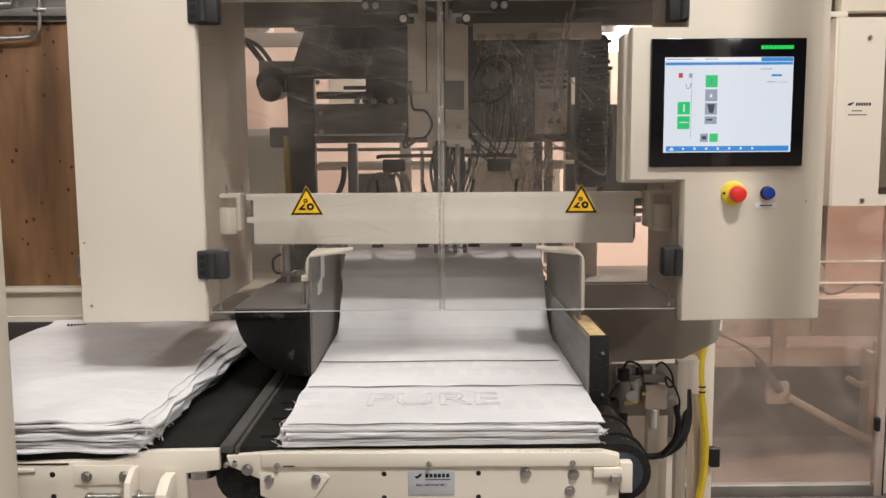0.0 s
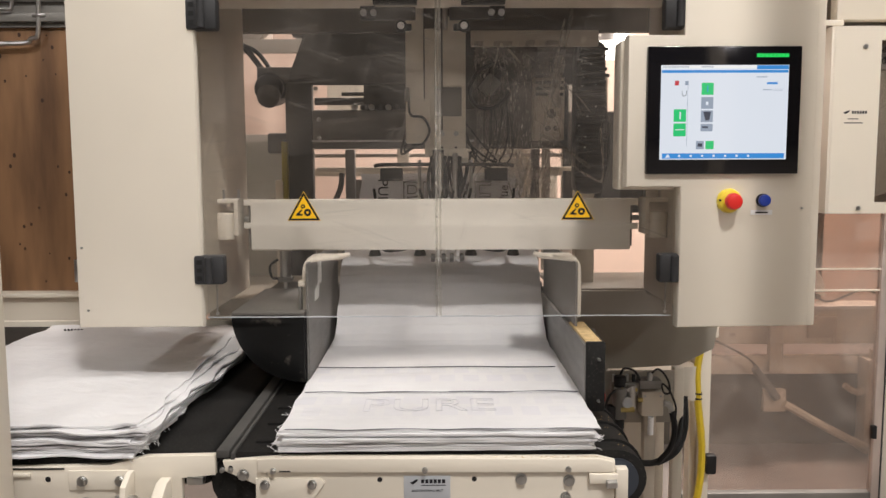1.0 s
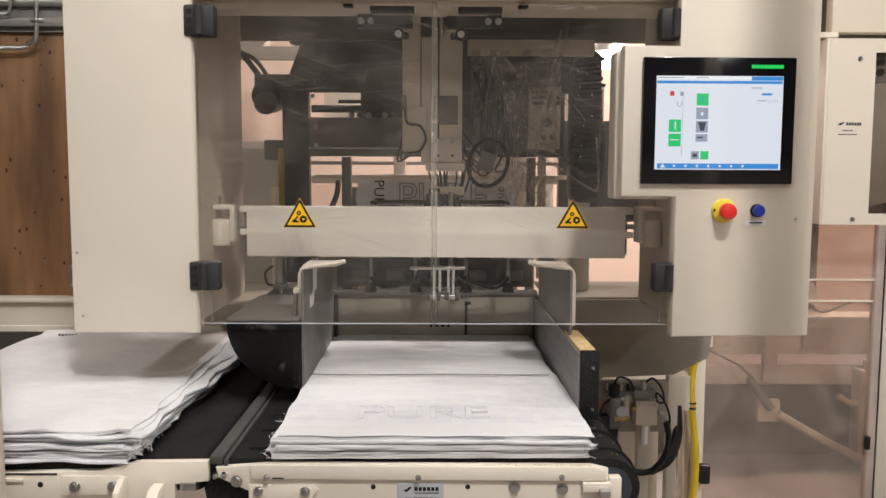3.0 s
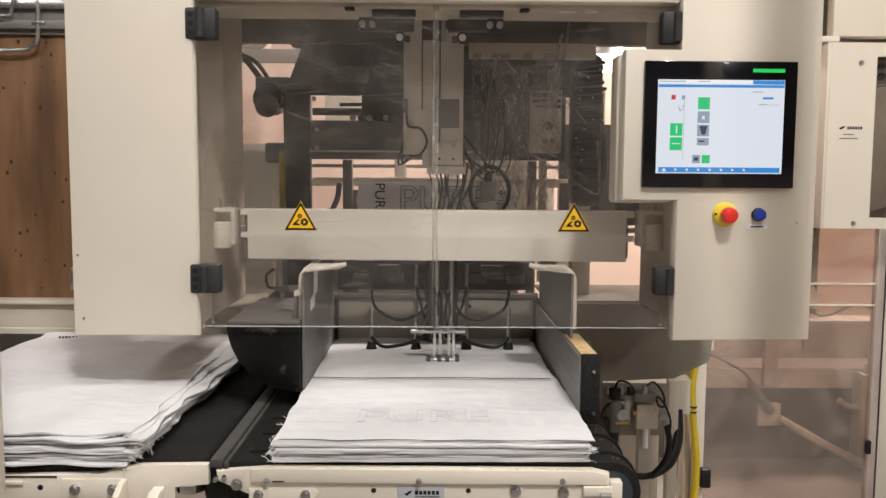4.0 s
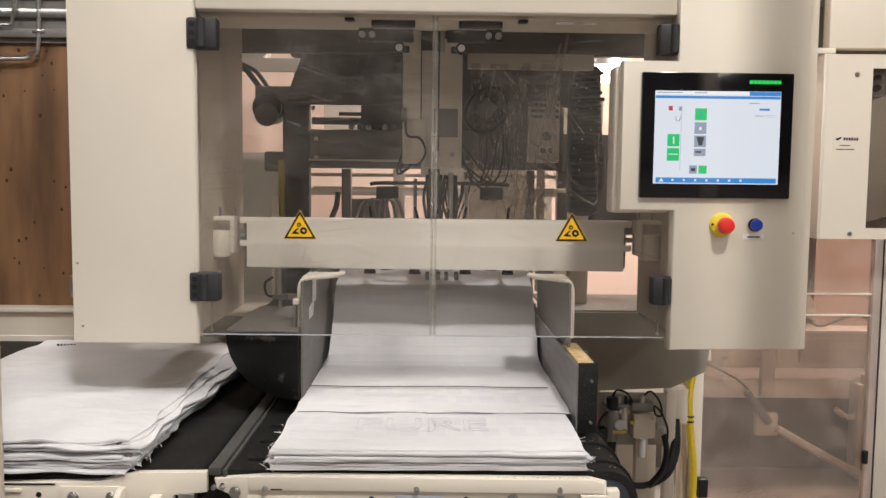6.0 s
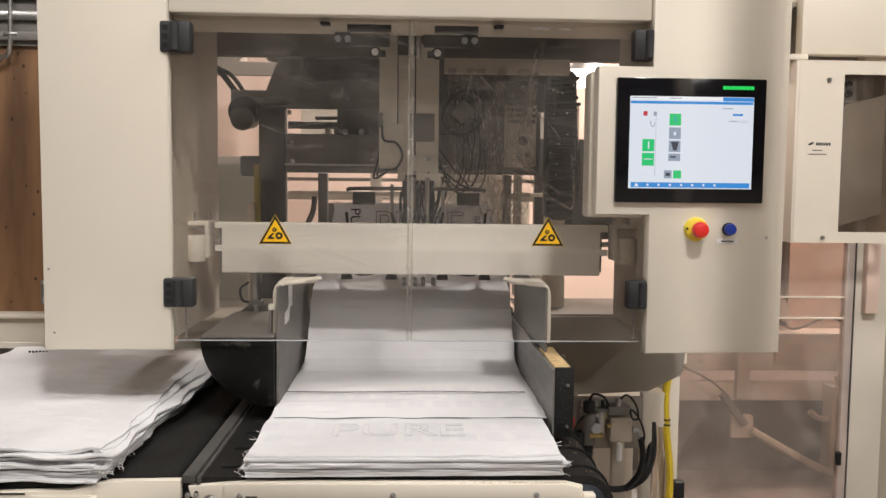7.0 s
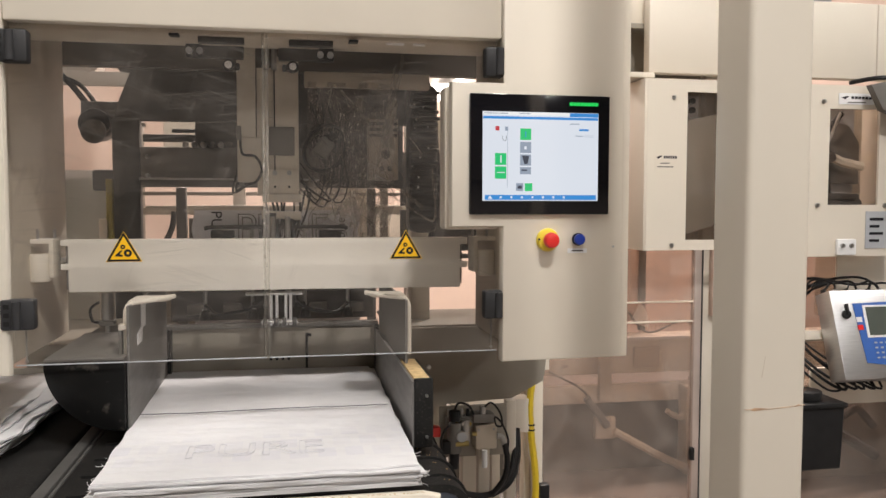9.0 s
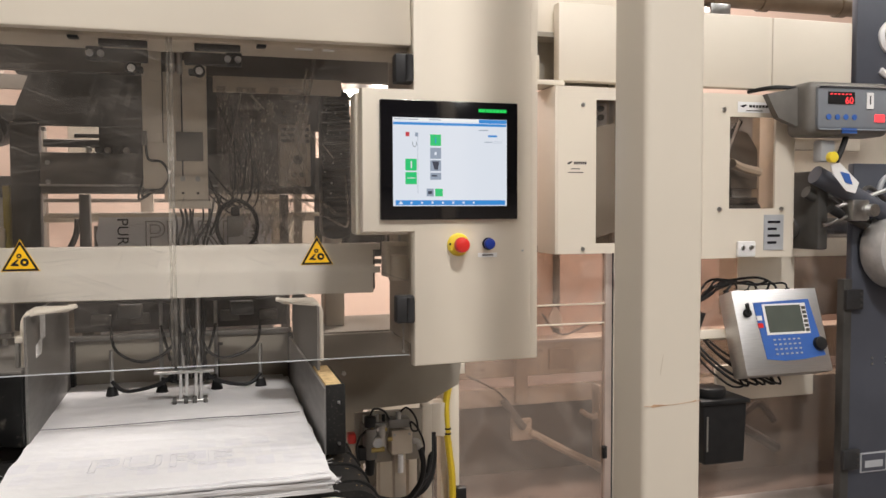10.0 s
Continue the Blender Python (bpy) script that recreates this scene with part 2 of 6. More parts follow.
DOORGLASS = clear_sheet("scratched_clear_plastic", (0.985, 0.98, 0.975), 0.034, 0.02, (0.5, 1, 1.6), 0.60, 0.16)
# Besides dust, the even haze is raised to brighten the bay behind.
BRONZE = clear_sheet("dusty_bronze_plastic", (0.74, 0.66, 0.62), 0.12, 0.05, (3, 1, 0.6), 0.5, base=1.05)
EDGECLEAR = clear_sheet("cut_plastic_edge", (0.90, 0.90, 0.88), 0.20, 0.1)
SMOKE = clear_sheet("smoky_plastic", (0.76, 0.71, 0.67), 0.05, 0.04)
FILMROLL = material("rolled_white_film", (0.50, 0.49, 0.48), 0.3, 0, 0.12, 14, 0.2, 60)
LED_GREEN = glow("green_lit_logo", (0.02, 0.85, 0.14), 0.9)
LCD = glow("lit_screen_white", (0.86, 0.91, 1.0), 0.95)
LCD_BLUE = glow("lit_screen_blue", (0.04, 0.30, 0.78), 0.95)
LCD_GREEN = glow("lit_screen_green", (0.02, 0.72, 0.22), 0.85)
LCD_GREY = glow("lit_screen_grey", (0.42, 0.50, 0.64), 0.75)
LCD_DARK = glow("lit_screen_dark", (0.08, 0.10, 0.16), 0.5)
LCD_RED = glow("lit_screen_red", (0.75, 0.06, 0.08), 0.8)
LED_RED = glow("red_led", (1.0, 0.05, 0.06), 2.2)
LAMPGLOW = glow("lamp_lens", (1.0, 0.90, 0.80), 9.0)


# ---------- mesh helpers ----------
def bm_box(x0, x1, y0, y1, z0, z1, bevel=0.0, seg=2, bm=None):
    bm = bm or bmesh.new()
    r = bmesh.ops.create_cube(bm, size=1.0)
    for v in r["verts"]:
        v.co = Vector((x0 + (v.co.x + 0.5) * (x1 - x0), y0 + (v.co.y + 0.5) * (y1 - y0), z0 + (v.co.z + 0.5) * (z1 - z0)))
    if bevel:
        edges = list({e for v in r["verts"] for e in v.link_edges})
        bmesh.ops.bevel(bm, geom=edges, offset=bevel, segments=seg, profile=0.5, affect="EDGES")
    return bm


def bm_cyl(p, q, r, n=16, r2=None, bevel=0.0, bm=None):
    bm = bm or bmesh.new()
    p, q = Vector(p), Vector(q)
    d = q - p
    m = Matrix.Translation((p + q) / 2) @ d.to_track_quat("Z", "Y").to_matrix().to_4x4()
    res = bmesh.ops.create_cone(bm, cap_ends=True, segments=n, radius1=r, radius2=r if r2 is None else r2, depth=d.length, matrix=m)
    if bevel:
        edges = [e for e in {e for v in res["verts"] for e in v.link_edges} if any(len(f.verts) > 4 for f in e.link_faces)]
        bmesh.ops.bevel(bm, geom=edges, offset=bevel, segments=2, profile=0.5, affect="EDGES")
    return bm


def bm_poly(points, axis, a, b, bevel=0.0, bm=None):
    """A polygon pushed along an axis from a to b; points are in the other two axes, in xyz order."""
    bm = bm or bmesh.new()
    i = "xyz".index(axis)

    def put(p, d):
        c = list(p)
        c.insert(i, d)
        return bm.verts.new(c)
    lo, hi = [put(p, a) for p in points], [put(p, b) for p in points]
    n = len(points)
    faces = [bm.faces.new(lo), bm.faces.new(hi[::-1])]
    faces += [bm.faces.new((lo[k], hi[k], hi[(k + 1) % n], lo[(k + 1) % n])) for k in range(n)]
    bmesh.ops.recalc_face_normals(bm, faces=faces)
    if bevel:
        bmesh.ops.bevel(bm, geom=list({e for f in faces[:2] for e in f.edges}), offset=bevel, segments=2, profile=0.5, affect="EDGES")
    return bm


def bm_tube(points, r, n=8, bm=None):
    """A round tube along smooth points."""
    bm = bm or bmesh.new()
    P = [Vector(p) for p in points]
    fine = []
    for k in range(len(P) - 1):
        a, b, c, d = P[max(k - 1, 0)], P[k], P[k + 1], P[min(k + 2, len(P) - 1)]
        for j in range(5):
            u = j / 5
            fine.append(0.5 * ((2 * b) + (c - a) * u + (2 * a - 5 * b + 4 * c - d) * u * u + (3 * b - a - 3 * c + d) * u ** 3))
    fine.append(P[-1])
    rings, side = [], None
    for k, p in enumerate(fine):
        d = (fine[min(k + 1, len(fine) - 1)] - fine[max(k - 1, 0)]).normalized()
        if side is None:
            side = d.cross(Vector((0.3, 0.9, 0.2))).normalized()
        side = (side - d * side.dot(d)).normalized()
        up = d.cross(side)
        rings.append([bm.verts.new(p + r * (math.cos(2 * math.pi * j / n) * side + math.sin(2 * math.pi * j / n) * up)) for j in range(n)])
    for u, v in zip(rings, rings[1:]):
        for j in range(n):
            bm.faces.new((u[j], u[(j + 1) % n], v[(j + 1) % n], v[j]))
    bm.faces.new(rings[0][::-1]), bm.faces.new(rings[-1])
    return bm


def mesh_of(bm, mat, smooth=True):
    me = bpy.data.meshes.new("mesh")
    bm.normal_update()
    bm.to_mesh(me)
    bm.free()
    me.materials.append(mat)
    if smooth:
        for p in me.polygons:
            p.use_smooth = True
        me.set_sharp_from_angle(angle=radians(32))
    return me


def part(name, bm, mat, parent, label=""):
    ob = new(name, mesh_of(bm, mat))
    ob.parent = parent
    return tagged(ob, label)


def lay_uv(ob, along=0.0):
    """Flat coordinates in metres over a sheet, from its front edge."""
    layer = ob.data.uv_layers.new(name="sheet")
    for loop in ob.data.loops:
        co = ob.data.vertices[loop.vertex_index].co
        layer.data[loop.index].uv = (co.x + 2.0, co.y + along)
    return ob


def thing(name, label, category, at=(0, 0, 0), group="", kind=""):
    ob = new(name)
    ob.empty_display_size = 0.1
    ob.location = at
    return tagged(ob, label, category, group, kind)


def solo(name, bm, mat, label="", category="", group="", kind=""):
    return tagged(new(name, mesh_of(bm, mat)), label, category, group, kind)


def structure(name, bm, mat, label=""):
    return solo(name, bm, mat, label, kind="structure")


def lettering(name, text, mat, parent, size, at, rx=90, ry=0, rz=0, label="", outline=False, line=0.0022):
    cu = bpy.data.curves.new("lettering", "FONT")
    cu.body, cu.size, cu.align_x, cu.align_y, cu.extrude = text, size, "CENTER", "CENTER", 0.0 if outline else 0.0004
    if outline:
        cu.fill_mode, cu.bevel_depth, cu.bevel_resolution = "NONE", line, 1
    tmp = bpy.data.objects.new("tmp", cu)
    me = bpy.data.meshes.new_from_object(tmp)
    bpy.data.objects.remove(tmp)
    me.materials.clear()
    me.materials.append(mat)
    me.transform(pose(*at, rx, ry, rz))
    ob = new(name, me)
    ob.parent = parent
    return tagged(ob, label)


def bolt(parent, x, y, z, r=0.011, name="bolt", mat=None):
    """A hexagon bolt with its washer, facing the front."""
    r = r * 0.82
    bm = bm_cyl((x, y, z), (x, y - 0.003, z), r * 1.25, 20)
    bm_cyl((x, y - 0.003, z), (x, y - 0.011, z), r, 6, bevel=0.0012, bm=bm)
    return part(name, bm, mat or STEEL, parent)


# ---------- hall ----------
structure("floor", bm_box(-9, 9, -9, 9, -0.1, 0.0), CONCRETE, "dusty grey-brown concrete floor")
structure("ceiling", bm_box(-9, 9, -9, 9, 6.4, 6.5), HALL, "hall ceiling, darkened to bounce less light")
structure("wall_south", bm_box(-9, 9, -9.2, -9.0, 0, 6.4), HALL, "hall wall, darkened to bounce less light")
structure("wall_north", bm_box(-9, 9, 7.2, 7.4, 0, 6.4), PEACH, "hall wall panels with peach light in their colour")
structure("wall_west", bm_box(-9.2, -9, -9, 7.2, 0, 6.4), HALL, "hall wall, darkened to bounce less light")
structure("wall_east", bm_box(9, 9.2, -9, 7.2, 0, 6.4), HALL, "hall wall, darkened to bounce less light")


def plywood_wall():
    wall = structure("wall_plywood", bm_box(-4.2, -1.45, 3.62, 3.66, 0.92, 2.13), PLY, "knotty brown plywood wall sheet")
    rnd = random.Random(5)
    for k in range(46):
        x, z = rnd.uniform(-2.15, -1.62), rnd.uniform(0.95, 2.1)
        r = rnd.uniform(0.003, 0.008)
        bm = bm_cyl((x, 3.618, z), (x, 3.6205, z), r, 9)
        for v in bm.verts:
            v.co.z = z + (v.co.z - z) * 1.5
        part("knot", bm, KNOT, wall)
    for x in (-2.9, -1.68):
        part("joint", bm_box(x, x + 0.004, 3.617, 3.621, 0.92, 2.13), KNOT, wall)
    t = structure("trim_1", bm_box(-4.2, -1.45, 3.56, 3.66, 0.0, 0.915), CREAM, "cream painted kick wall under the plywood")
    part("ledge", bm_box(-4.2, -1.45, 3.53, 3.66, 0.9, 0.92, 0.004), CREAM, t)
    top = structure("trim_2", bm_box(-4.2, -1.3, 3.60, 3.68, 2.13, 4.0), GREY, "dark steel cladding above the plywood")
    for k in range(7):
        part("rib", bm_box(-4.2, -1.3, 3.575, 3.60, 2.15 + 0.09 * k, 2.19 + 0.09 * k, 0.006), STEEL if k % 2 else GREY, top)


plywood_wall()


def conduit():
    c = thing("conduit", "thin galvanised conduit bent across the plywood wall", "conduit")
    part("pipe", bm_tube([(-2.6, 3.58, 2.055), (-1.93, 3.58, 2.055), (-1.84, 3.58, 2.075), (-1.80, 3.58, 2.14), (-1.795, 3.58, 2.6)], 0.010), STEEL, c)
    part("pipe", bm_tube([(-2.6, 3.56, 2.20), (-2.0, 3.56, 2.20), (-1.90, 3.56, 2.25), (-1.88, 3.56, 2.6)], 0.008), STEEL, c)
    part("strap", bm_box(-1.825, -1.765, 3.57, 3.6, 2.17, 2.185, 0.002), STEEL, c)


conduit()


# ---------- square columns before the machine ----------
def column(x, label):
    c = thing("column", label, "column", (x, 1.10, 0), "square columns before the machine")
    part("post", bm_box(-0.06, 0.06, -0.06, 0.06, 0.012, 4.2, 0.012, 3), CREAM, c)
    part("base_plate", bm_box(-0.11, 0.11, -0.11, 0.11, 0, 0.012, 0.002), CREAM, c)
    return c


column(-0.795, "cream painted square steel column")
col = column(0.880, "cream square steel column with a rust streak")
rs = bm_poly([(-0.046, 1.1485), (-0.040, 1.1525), (-0.028, 1.1515), (-0.012, 1.150), (-0.026, 1.1480), (-0.042, 1.1470)], "y", -0.0606, -0.0602)
part("rust_line", bm_tube([(-0.058, -0.0598, 1.1500), (-0.03, -0.0600, 1.1492), (0.0, -0.0600, 1.1495), (0.03, -0.0600, 1.1515), (0.058, -0.0598, 1.1535)], 0.0006, 6), RUST, col)
part("rust_mark", rs, RUST, col, "brown rust streak")
part("rust_mark", bm_poly([(0.036, 1.152), (0.047, 1.1555), (0.047, 1.153), (0.040, 1.151)], "y", -0.0606, -0.0602), RUST, col, "faint rust streak")
part("scratch", bm_poly([(-0.028, 1.205), (-0.026, 1.206), (-0.0205, 1.242), (-0.0215, 1.242)], "y", -0.0605, -0.0602), CREAM_DULL, col)


# ---------- conveyors ----------
BELT = 0.897


def centring_belt():
    c = thing("centring_conveyor", "cream steel bag centring belt conveyor with black ribbed belt", "conveyor")
    x0, x1 = -0.425, 0.374
    R, zc = 0.064, BELT - 0.064
    prof = [(x0, BELT), (x1, BELT)]
    prof += [(x1 + R * math.sin(a), zc + R * math.cos(a)) for a in [k * math.pi / 16 for k in range(1, 16)]]
    prof += [(x1, zc - R), (x0, zc - R)]
    prof += [(x0 - R * math.sin(a), zc - R * math.cos(a)) for a in [k * math.pi / 10 for k in range(1, 10)]]
    part("belt", bm_poly(prof, "y", 1.476, 2.62), RUBBER, c, "black rubber belt dusted with seed")
    for k in range(9):
        y = 1.53 + 0.125 * k
        rib = [(x1 + (R + 0.006) * math.sin(a), zc + (R + 0.006) * math.cos(a)) for a in [j * math.pi / 16 for j in range(0, 17)]]
        inner = [(x1 + (R - 0.002) * math.sin(a), zc + (R - 0.002) * math.cos(a)) for a in [j * math.pi / 16 for j in range(16, -1, -1)]]
        part("belt_rib", bm_poly([(x0 + 0.02, BELT + 0.006)] + rib + inner + [(x0 + 0.02, BELT - 0.002)], "y", y, y + 0.012), RUBBER, c)
    part("drive_roller", bm_cyl((x1, 1.471, zc), (x1, 2.62, zc), 0.046, 28), material("blue_grey_roller", (0.05, 0.06, 0.08), 0.4, 0.5), c)
    part("roller_shaft", bm_cyl((x1, 1.452, zc), (x1, 1.475, zc), 0.016, 14), STEEL, c)
    face = [(-0.46, 0.884), (-0.33, 0.893), (0.33, 0.889), (0.366, 0.880), (0.366, 0.72), (-0.30, 0.72), (-0.30, 0.79), (-0.455, 0.862)]
    part("front_rail", bm_poly(face, "y", 1.458, 1.474, 0.002), CREAM, c)
    part("top_flange", bm_poly([(-0.36, 0.892), (0.33, 0.888), (0.36, 0.880), (0.36, 0.858), (-0.385, 0.862), (-0.385, 0.89)], "y", 1.449, 1.458, 0.0015), CREAM, c)
    part("end_bracket", bm_box(0.31, 0.37, 1.444, 1.458, 0.835, 0.856, 0.002), CREAM, c)
    part("end_bracket", bm_box(0.366, 0.392, 1.446, 1.472, 0.80, 0.866, 0.003), CREAM, c)
    part("tension_bolt", bm_cyl((0.345, 1.440, 0.836), (0.366, 1.440, 0.836), 0.010, 6), STEEL, c)
    part("gusset", bm_poly([(-0.39, 0.848), (-0.255, 0.848), (-0.245, 0.838), (-0.30, 0.76), (-0.39, 0.80)], "y", 1.4515, 1.458, 0.001), CREAM, c)
    for x, z, r in ((-0.415, 0.857, 0.012), (-0.370, 0.835, 0.010), (-0.272, 0.835, 0.010), (0.168, 0.842, 0.012), (0.269, 0.838, 0.012), (0.262, 0.802, 0.011)):
        bolt(c, x, 1.4515 if x < -0.25 else 1.458, z, r)
    for x in (-0.352, -0.035, 0.266):
        bolt(c, x, 1.449, 0.866, 0.006, "screw")
    for x, z in ((-0.46, 0.870), (-0.443, 0.870)):
        part("slot", bm_cyl((x, 1.4572, z), (x, 1.459, z), 0.0045, 12), BLACK, c)
        bolt(c, x, 1.458, z - 0.004, 0.0055, "screw")
    for x in (-0.13, 0.069):
        for z in (0.842, 0.79):
            part("hole", bm_cyl((x, 1.4575, z), (x, 1.459, z), 0.0055, 14), BLACK, c)
    part("slot", bm_box(-0.34, -0.316, 1.4485, 1.4495, 0.8625, 0.8655), BLACK, c)
    plate = part("name_plate", bm_box(-0.0795, 0.0185, 1.4555, 1.4575, 0.796, 0.8505, 0.0006), LABEL, c, "grey printed name plate")
    part("logo_mark", bm_poly([(-0.067, 0.836), (-0.060, 0.832), (-0.052, 0.838), (-0.049, 0.843), (-0.055, 0.8425), (-0.060, 0.838)], "y", 1.4548, 1.4556), INK, plate)
    for k in range(6):
        part("logo_mark", bm_box(-0.043 + 0.0088 * k, -0.0365 + 0.0088 * k, 1.4548, 1.4556, 0.8345, 0.8425), INK, plate)
    part("text_bar", bm_box(-0.043, 0.009, 1.4548, 1.4556, 0.829, 0.8305), INK, plate)
    lettering("lettering", "BAG CENTRING BELT", INK, plate, 0.0068, (-0.030, 1.4552, 0.818))
    part("back_rail", bm_box(-0.46, 0.36, 2.622, 2.645, 0.74, 0.885, 0.002), CREAM, c)
    for x in (-0.34, 0.22):
        for y in (1.49, 2.56):
            part("leg", bm_box(x - 0.025, x + 0.025, y - 0.01, y + 0.04, 0, 0.772, 0.004), CREAM, c)
    rnd = random.Random(3)
    bm = bmesh.new()
    for k in range(60):
        x, y, z = rnd.uniform(0.10, 0.33), rnd.uniform(1.4505, 1.457), 0.8905
        if k >= 36:
            x, y = rnd.uniform(0.345, 0.41), rnd.uniform(1.5, 1.95)
            z = zc + math.sqrt(max(R * R - max(x - x1, 0) ** 2, 0))
        q = rnd.uniform(0.0005, 0.0011)
        bm_box(x, x + 2.6 * q, y, y + q, z - 0.0004, z + q, bm=bm)
    tagged(part("seed_dust", bm, CHIP, c, "spilled grass seed"), kind="stuff")


def feed_belt():
    c = thing("feed_conveyor", "cream steel feed belt conveyor with smooth black belt", "conveyor")
    part("belt", bm_box(-2.3, -0.487, 1.475, 2.9, BELT - 0.075, BELT - 0.004, 0.02, 3), RUBBER, c, "smooth black rubber belt")
    part("front_rail", bm_poly([(-2.3, 0.872), (-0.98, 0.872), (-0.70, 0.877), (-0.62, 0.896), (-0.475, 0.898), (-0.475, 0.855), (-0.545, 0.848), (-0.545, 0.70), (-2.3, 0.70)], "y", 1.455, 1.474, 0.002), CREAM, c)
    part("lower_lip", bm_box(-2.3, -0.86, 1.449, 1.456, 0.855, 0.862, 0.001), CREAM, c)
    part("lip_slot", bm_box(-2.3, -0.79, 1.4535, 1.4552, 0.8695, 0.8725), BLACK, c)
    part("bearing_plate", bm_box(-0.78, -0.655, 1.450, 1.456, 0.826, 0.868, 0.0015), CREAM, c)
    part("tension_lug", bm_poly([(1.39, 0.80), (1.452, 0.80), (1.452, 0.868), (1.43, 0.868), (1.40, 0.85)], "x", -0.655, -0.642, 0.002), CREAM, c)
    part("tension_lug", bm_poly([(1.38, 0.78), (1.452, 0.78), (1.452, 0.852), (1.42, 0.852), (1.385, 0.83)], "x", -0.588, -0.565, 0.002), CREAM, c)
    part("threaded_rod", bm_cyl((-0.735, 1.415, 0.815), (-0.58, 1.415, 0.815), 0.0075, 14), STEEL, c)
    part("nut", bm_cyl((-0.668, 1.415, 0.815), (-0.655, 1.415, 0.815), 0.014, 6), STEEL, c)
    part("nut", bm_cyl((-0.642, 1.415, 0.815), (-0.628, 1.415, 0.815), 0.014, 6), STEEL, c)
    for x, z in ((-0.751, 0.846), (-0.672, 0.846), (-0.745, 0.800)):
        bolt(c, x, 1.450, z, 0.011)
    for z in (0.848, 0.80):
        part("hole", bm_cyl((-0.825, 1.4545, z), (-0.825, 1.4560, z), 0.006, 14), BLACK, c)
    part("shaft_end", bm_box(-0.535, -0.50, 1.452, 1.475, 0.834, 0.852, 0.003), STEEL, c)
    for x in (-1.9, -0.72):
        for y in (1.49, 2.8):
            part("leg", bm_box(x - 0.025, x + 0.025, y - 0.01, y + 0.04, 0, 0.82, 0.004), CREAM, c)
    part("back_rail", bm_box(-2.3, -0.48, 2.902, 2.92, 0.72, 0.91, 0.002), CREAM, c)


centring_belt()
feed_belt()
strip = thing("gap_strip", "worn flat grey steel strip bridging the gap between belts", "metal strip")
part("bar", bm_box(-0.474, -0.446, 1.462, 2.62, 0.888, 0.906, 0.003), DARK, strip)
part("edge", bm_box(-0.444, -0.436, 1.462, 2.62, 0.884, 0.900, 0.002), DARK, strip)


# ---------- bags ----------
def bm_bag(w, l, thick, seed, lift=0.004, rumple=0.0, ragged=1.0):
    """An empty woven bag lying flat: two skins, uneven edges, soft waves. Its front edge is at y = 0."""
    rnd = random.Random(seed)
    bm = bmesh.new()
    nx, ny = 26, 34
    o = Vector((seed * 3.1, seed * 1.7, 0))
    top, bot = [], []
    for j in range(ny + 1):
        v = j / ny
        rt, rb = [], []
        for i in range(nx + 1):
            u = i / nx
            ex = 0.010 * noise.noise(o + Vector((0.5 * (u > 0.5), v * 9, 0))) * (1 if i in (0, nx) else 0.6)
            ey = 0.006 * noise.noise(o + Vector((u * 7, 3.0, 1.0)))
            ex, ey = ex * ragged, ey * ragged
            ex += (ragged - 1) * 0.004 * noise.noise(o + Vector((0.5 * (u > 0.5), v * 31, 4)))
            x = (u - 0.5) * w + ex
            y = v * l + (ey if j == 0 else ey * 0.5)
            edge = min(u, 1 - u, v, 1 - v)
            puff = thick * (0.95 + 0.05 * min(1, edge * 14))
            wave = lift * (noise.noise(o + Vector((u * 3.2, v * 4.2, 2))) + 0.5 * noise.noise(o + Vector((u * 9, v * 8, 5)))) * min(1, edge * 8 + 0.25)
            fold = rumple * (0.6 + noise.noise(Vector((u * 5.5, v * 6.5, 3.3))) + 0.7 * noise.noise(Vector((u * 13, v * 11, 8.1))))
            fold += 0.12 * rumple * noise.noise(o + Vector((u * 12, v * 12, 1)))
            rt.append(bm.verts.new((x, y, max(puff + wave, 0.0012) + fold)))
            rb.append(bm.verts.new((x, y, (max(wave * 0.8, 0.0) if edge > 0 else 0.0) + fold)))
        top.append(rt), bot.append(rb)
    for j in range(ny):
        for i in range(nx):
            bm.faces.new((top[j][i], top[j][i + 1], top[j + 1][i + 1], top[j + 1][i]))
            bm.faces.new((bot[j][i], bot[j + 1][i], bot[j + 1][i + 1], bot[j][i + 1]))
    for j in range(ny):
        bm.faces.new((bot[j][0], top[j][0], top[j + 1][0], bot[j + 1][0]))
        bm.faces.new((top[j][nx], bot[j][nx], bot[j + 1][nx], top[j + 1][nx]))
    for i in range(nx):
        bm.faces.new((bot[0][i + 1], top[0][i + 1], top[0][i], bot[0][i]))
        bm.faces.new((top[ny][i + 1], bot[ny][i + 1], bot[ny][i], top[ny][i]))
    return bm


def bm_frays(w, l, count, seed):
    """Loose threads at the bag's corners and front edge."""
    rnd = random.Random(seed)
    bm = bmesh.new()
    for k in range(count):
        side = rnd.choice((-1, 1))
        x = side * (w / 2 - rnd.uniform(-0.003, 0.02))
        y = rnd.choice((0.0, rnd.uniform(0, 0.2)))
        pts, p = [], Vector((x, y, 0.002))
        d = Vector((side * rnd.uniform(0.2, 1), -rnd.uniform(0, 0.8), rnd.uniform(-0.1, 0.5))).normalized()
        for j in range(4):
            pts.append(p.copy())
            d = (d + 0.5 * Vector((rnd.uniform(-1, 1), rnd.uniform(-1, 1), rnd.uniform(-0.8, 0.4)))).normalized()
            p = p + d * rnd.uniform(0.004, 0.010)
        bm_tube(pts, 0.0006, 4, bm=bm)
    return bm


BW, BL = 0.665, 1.09


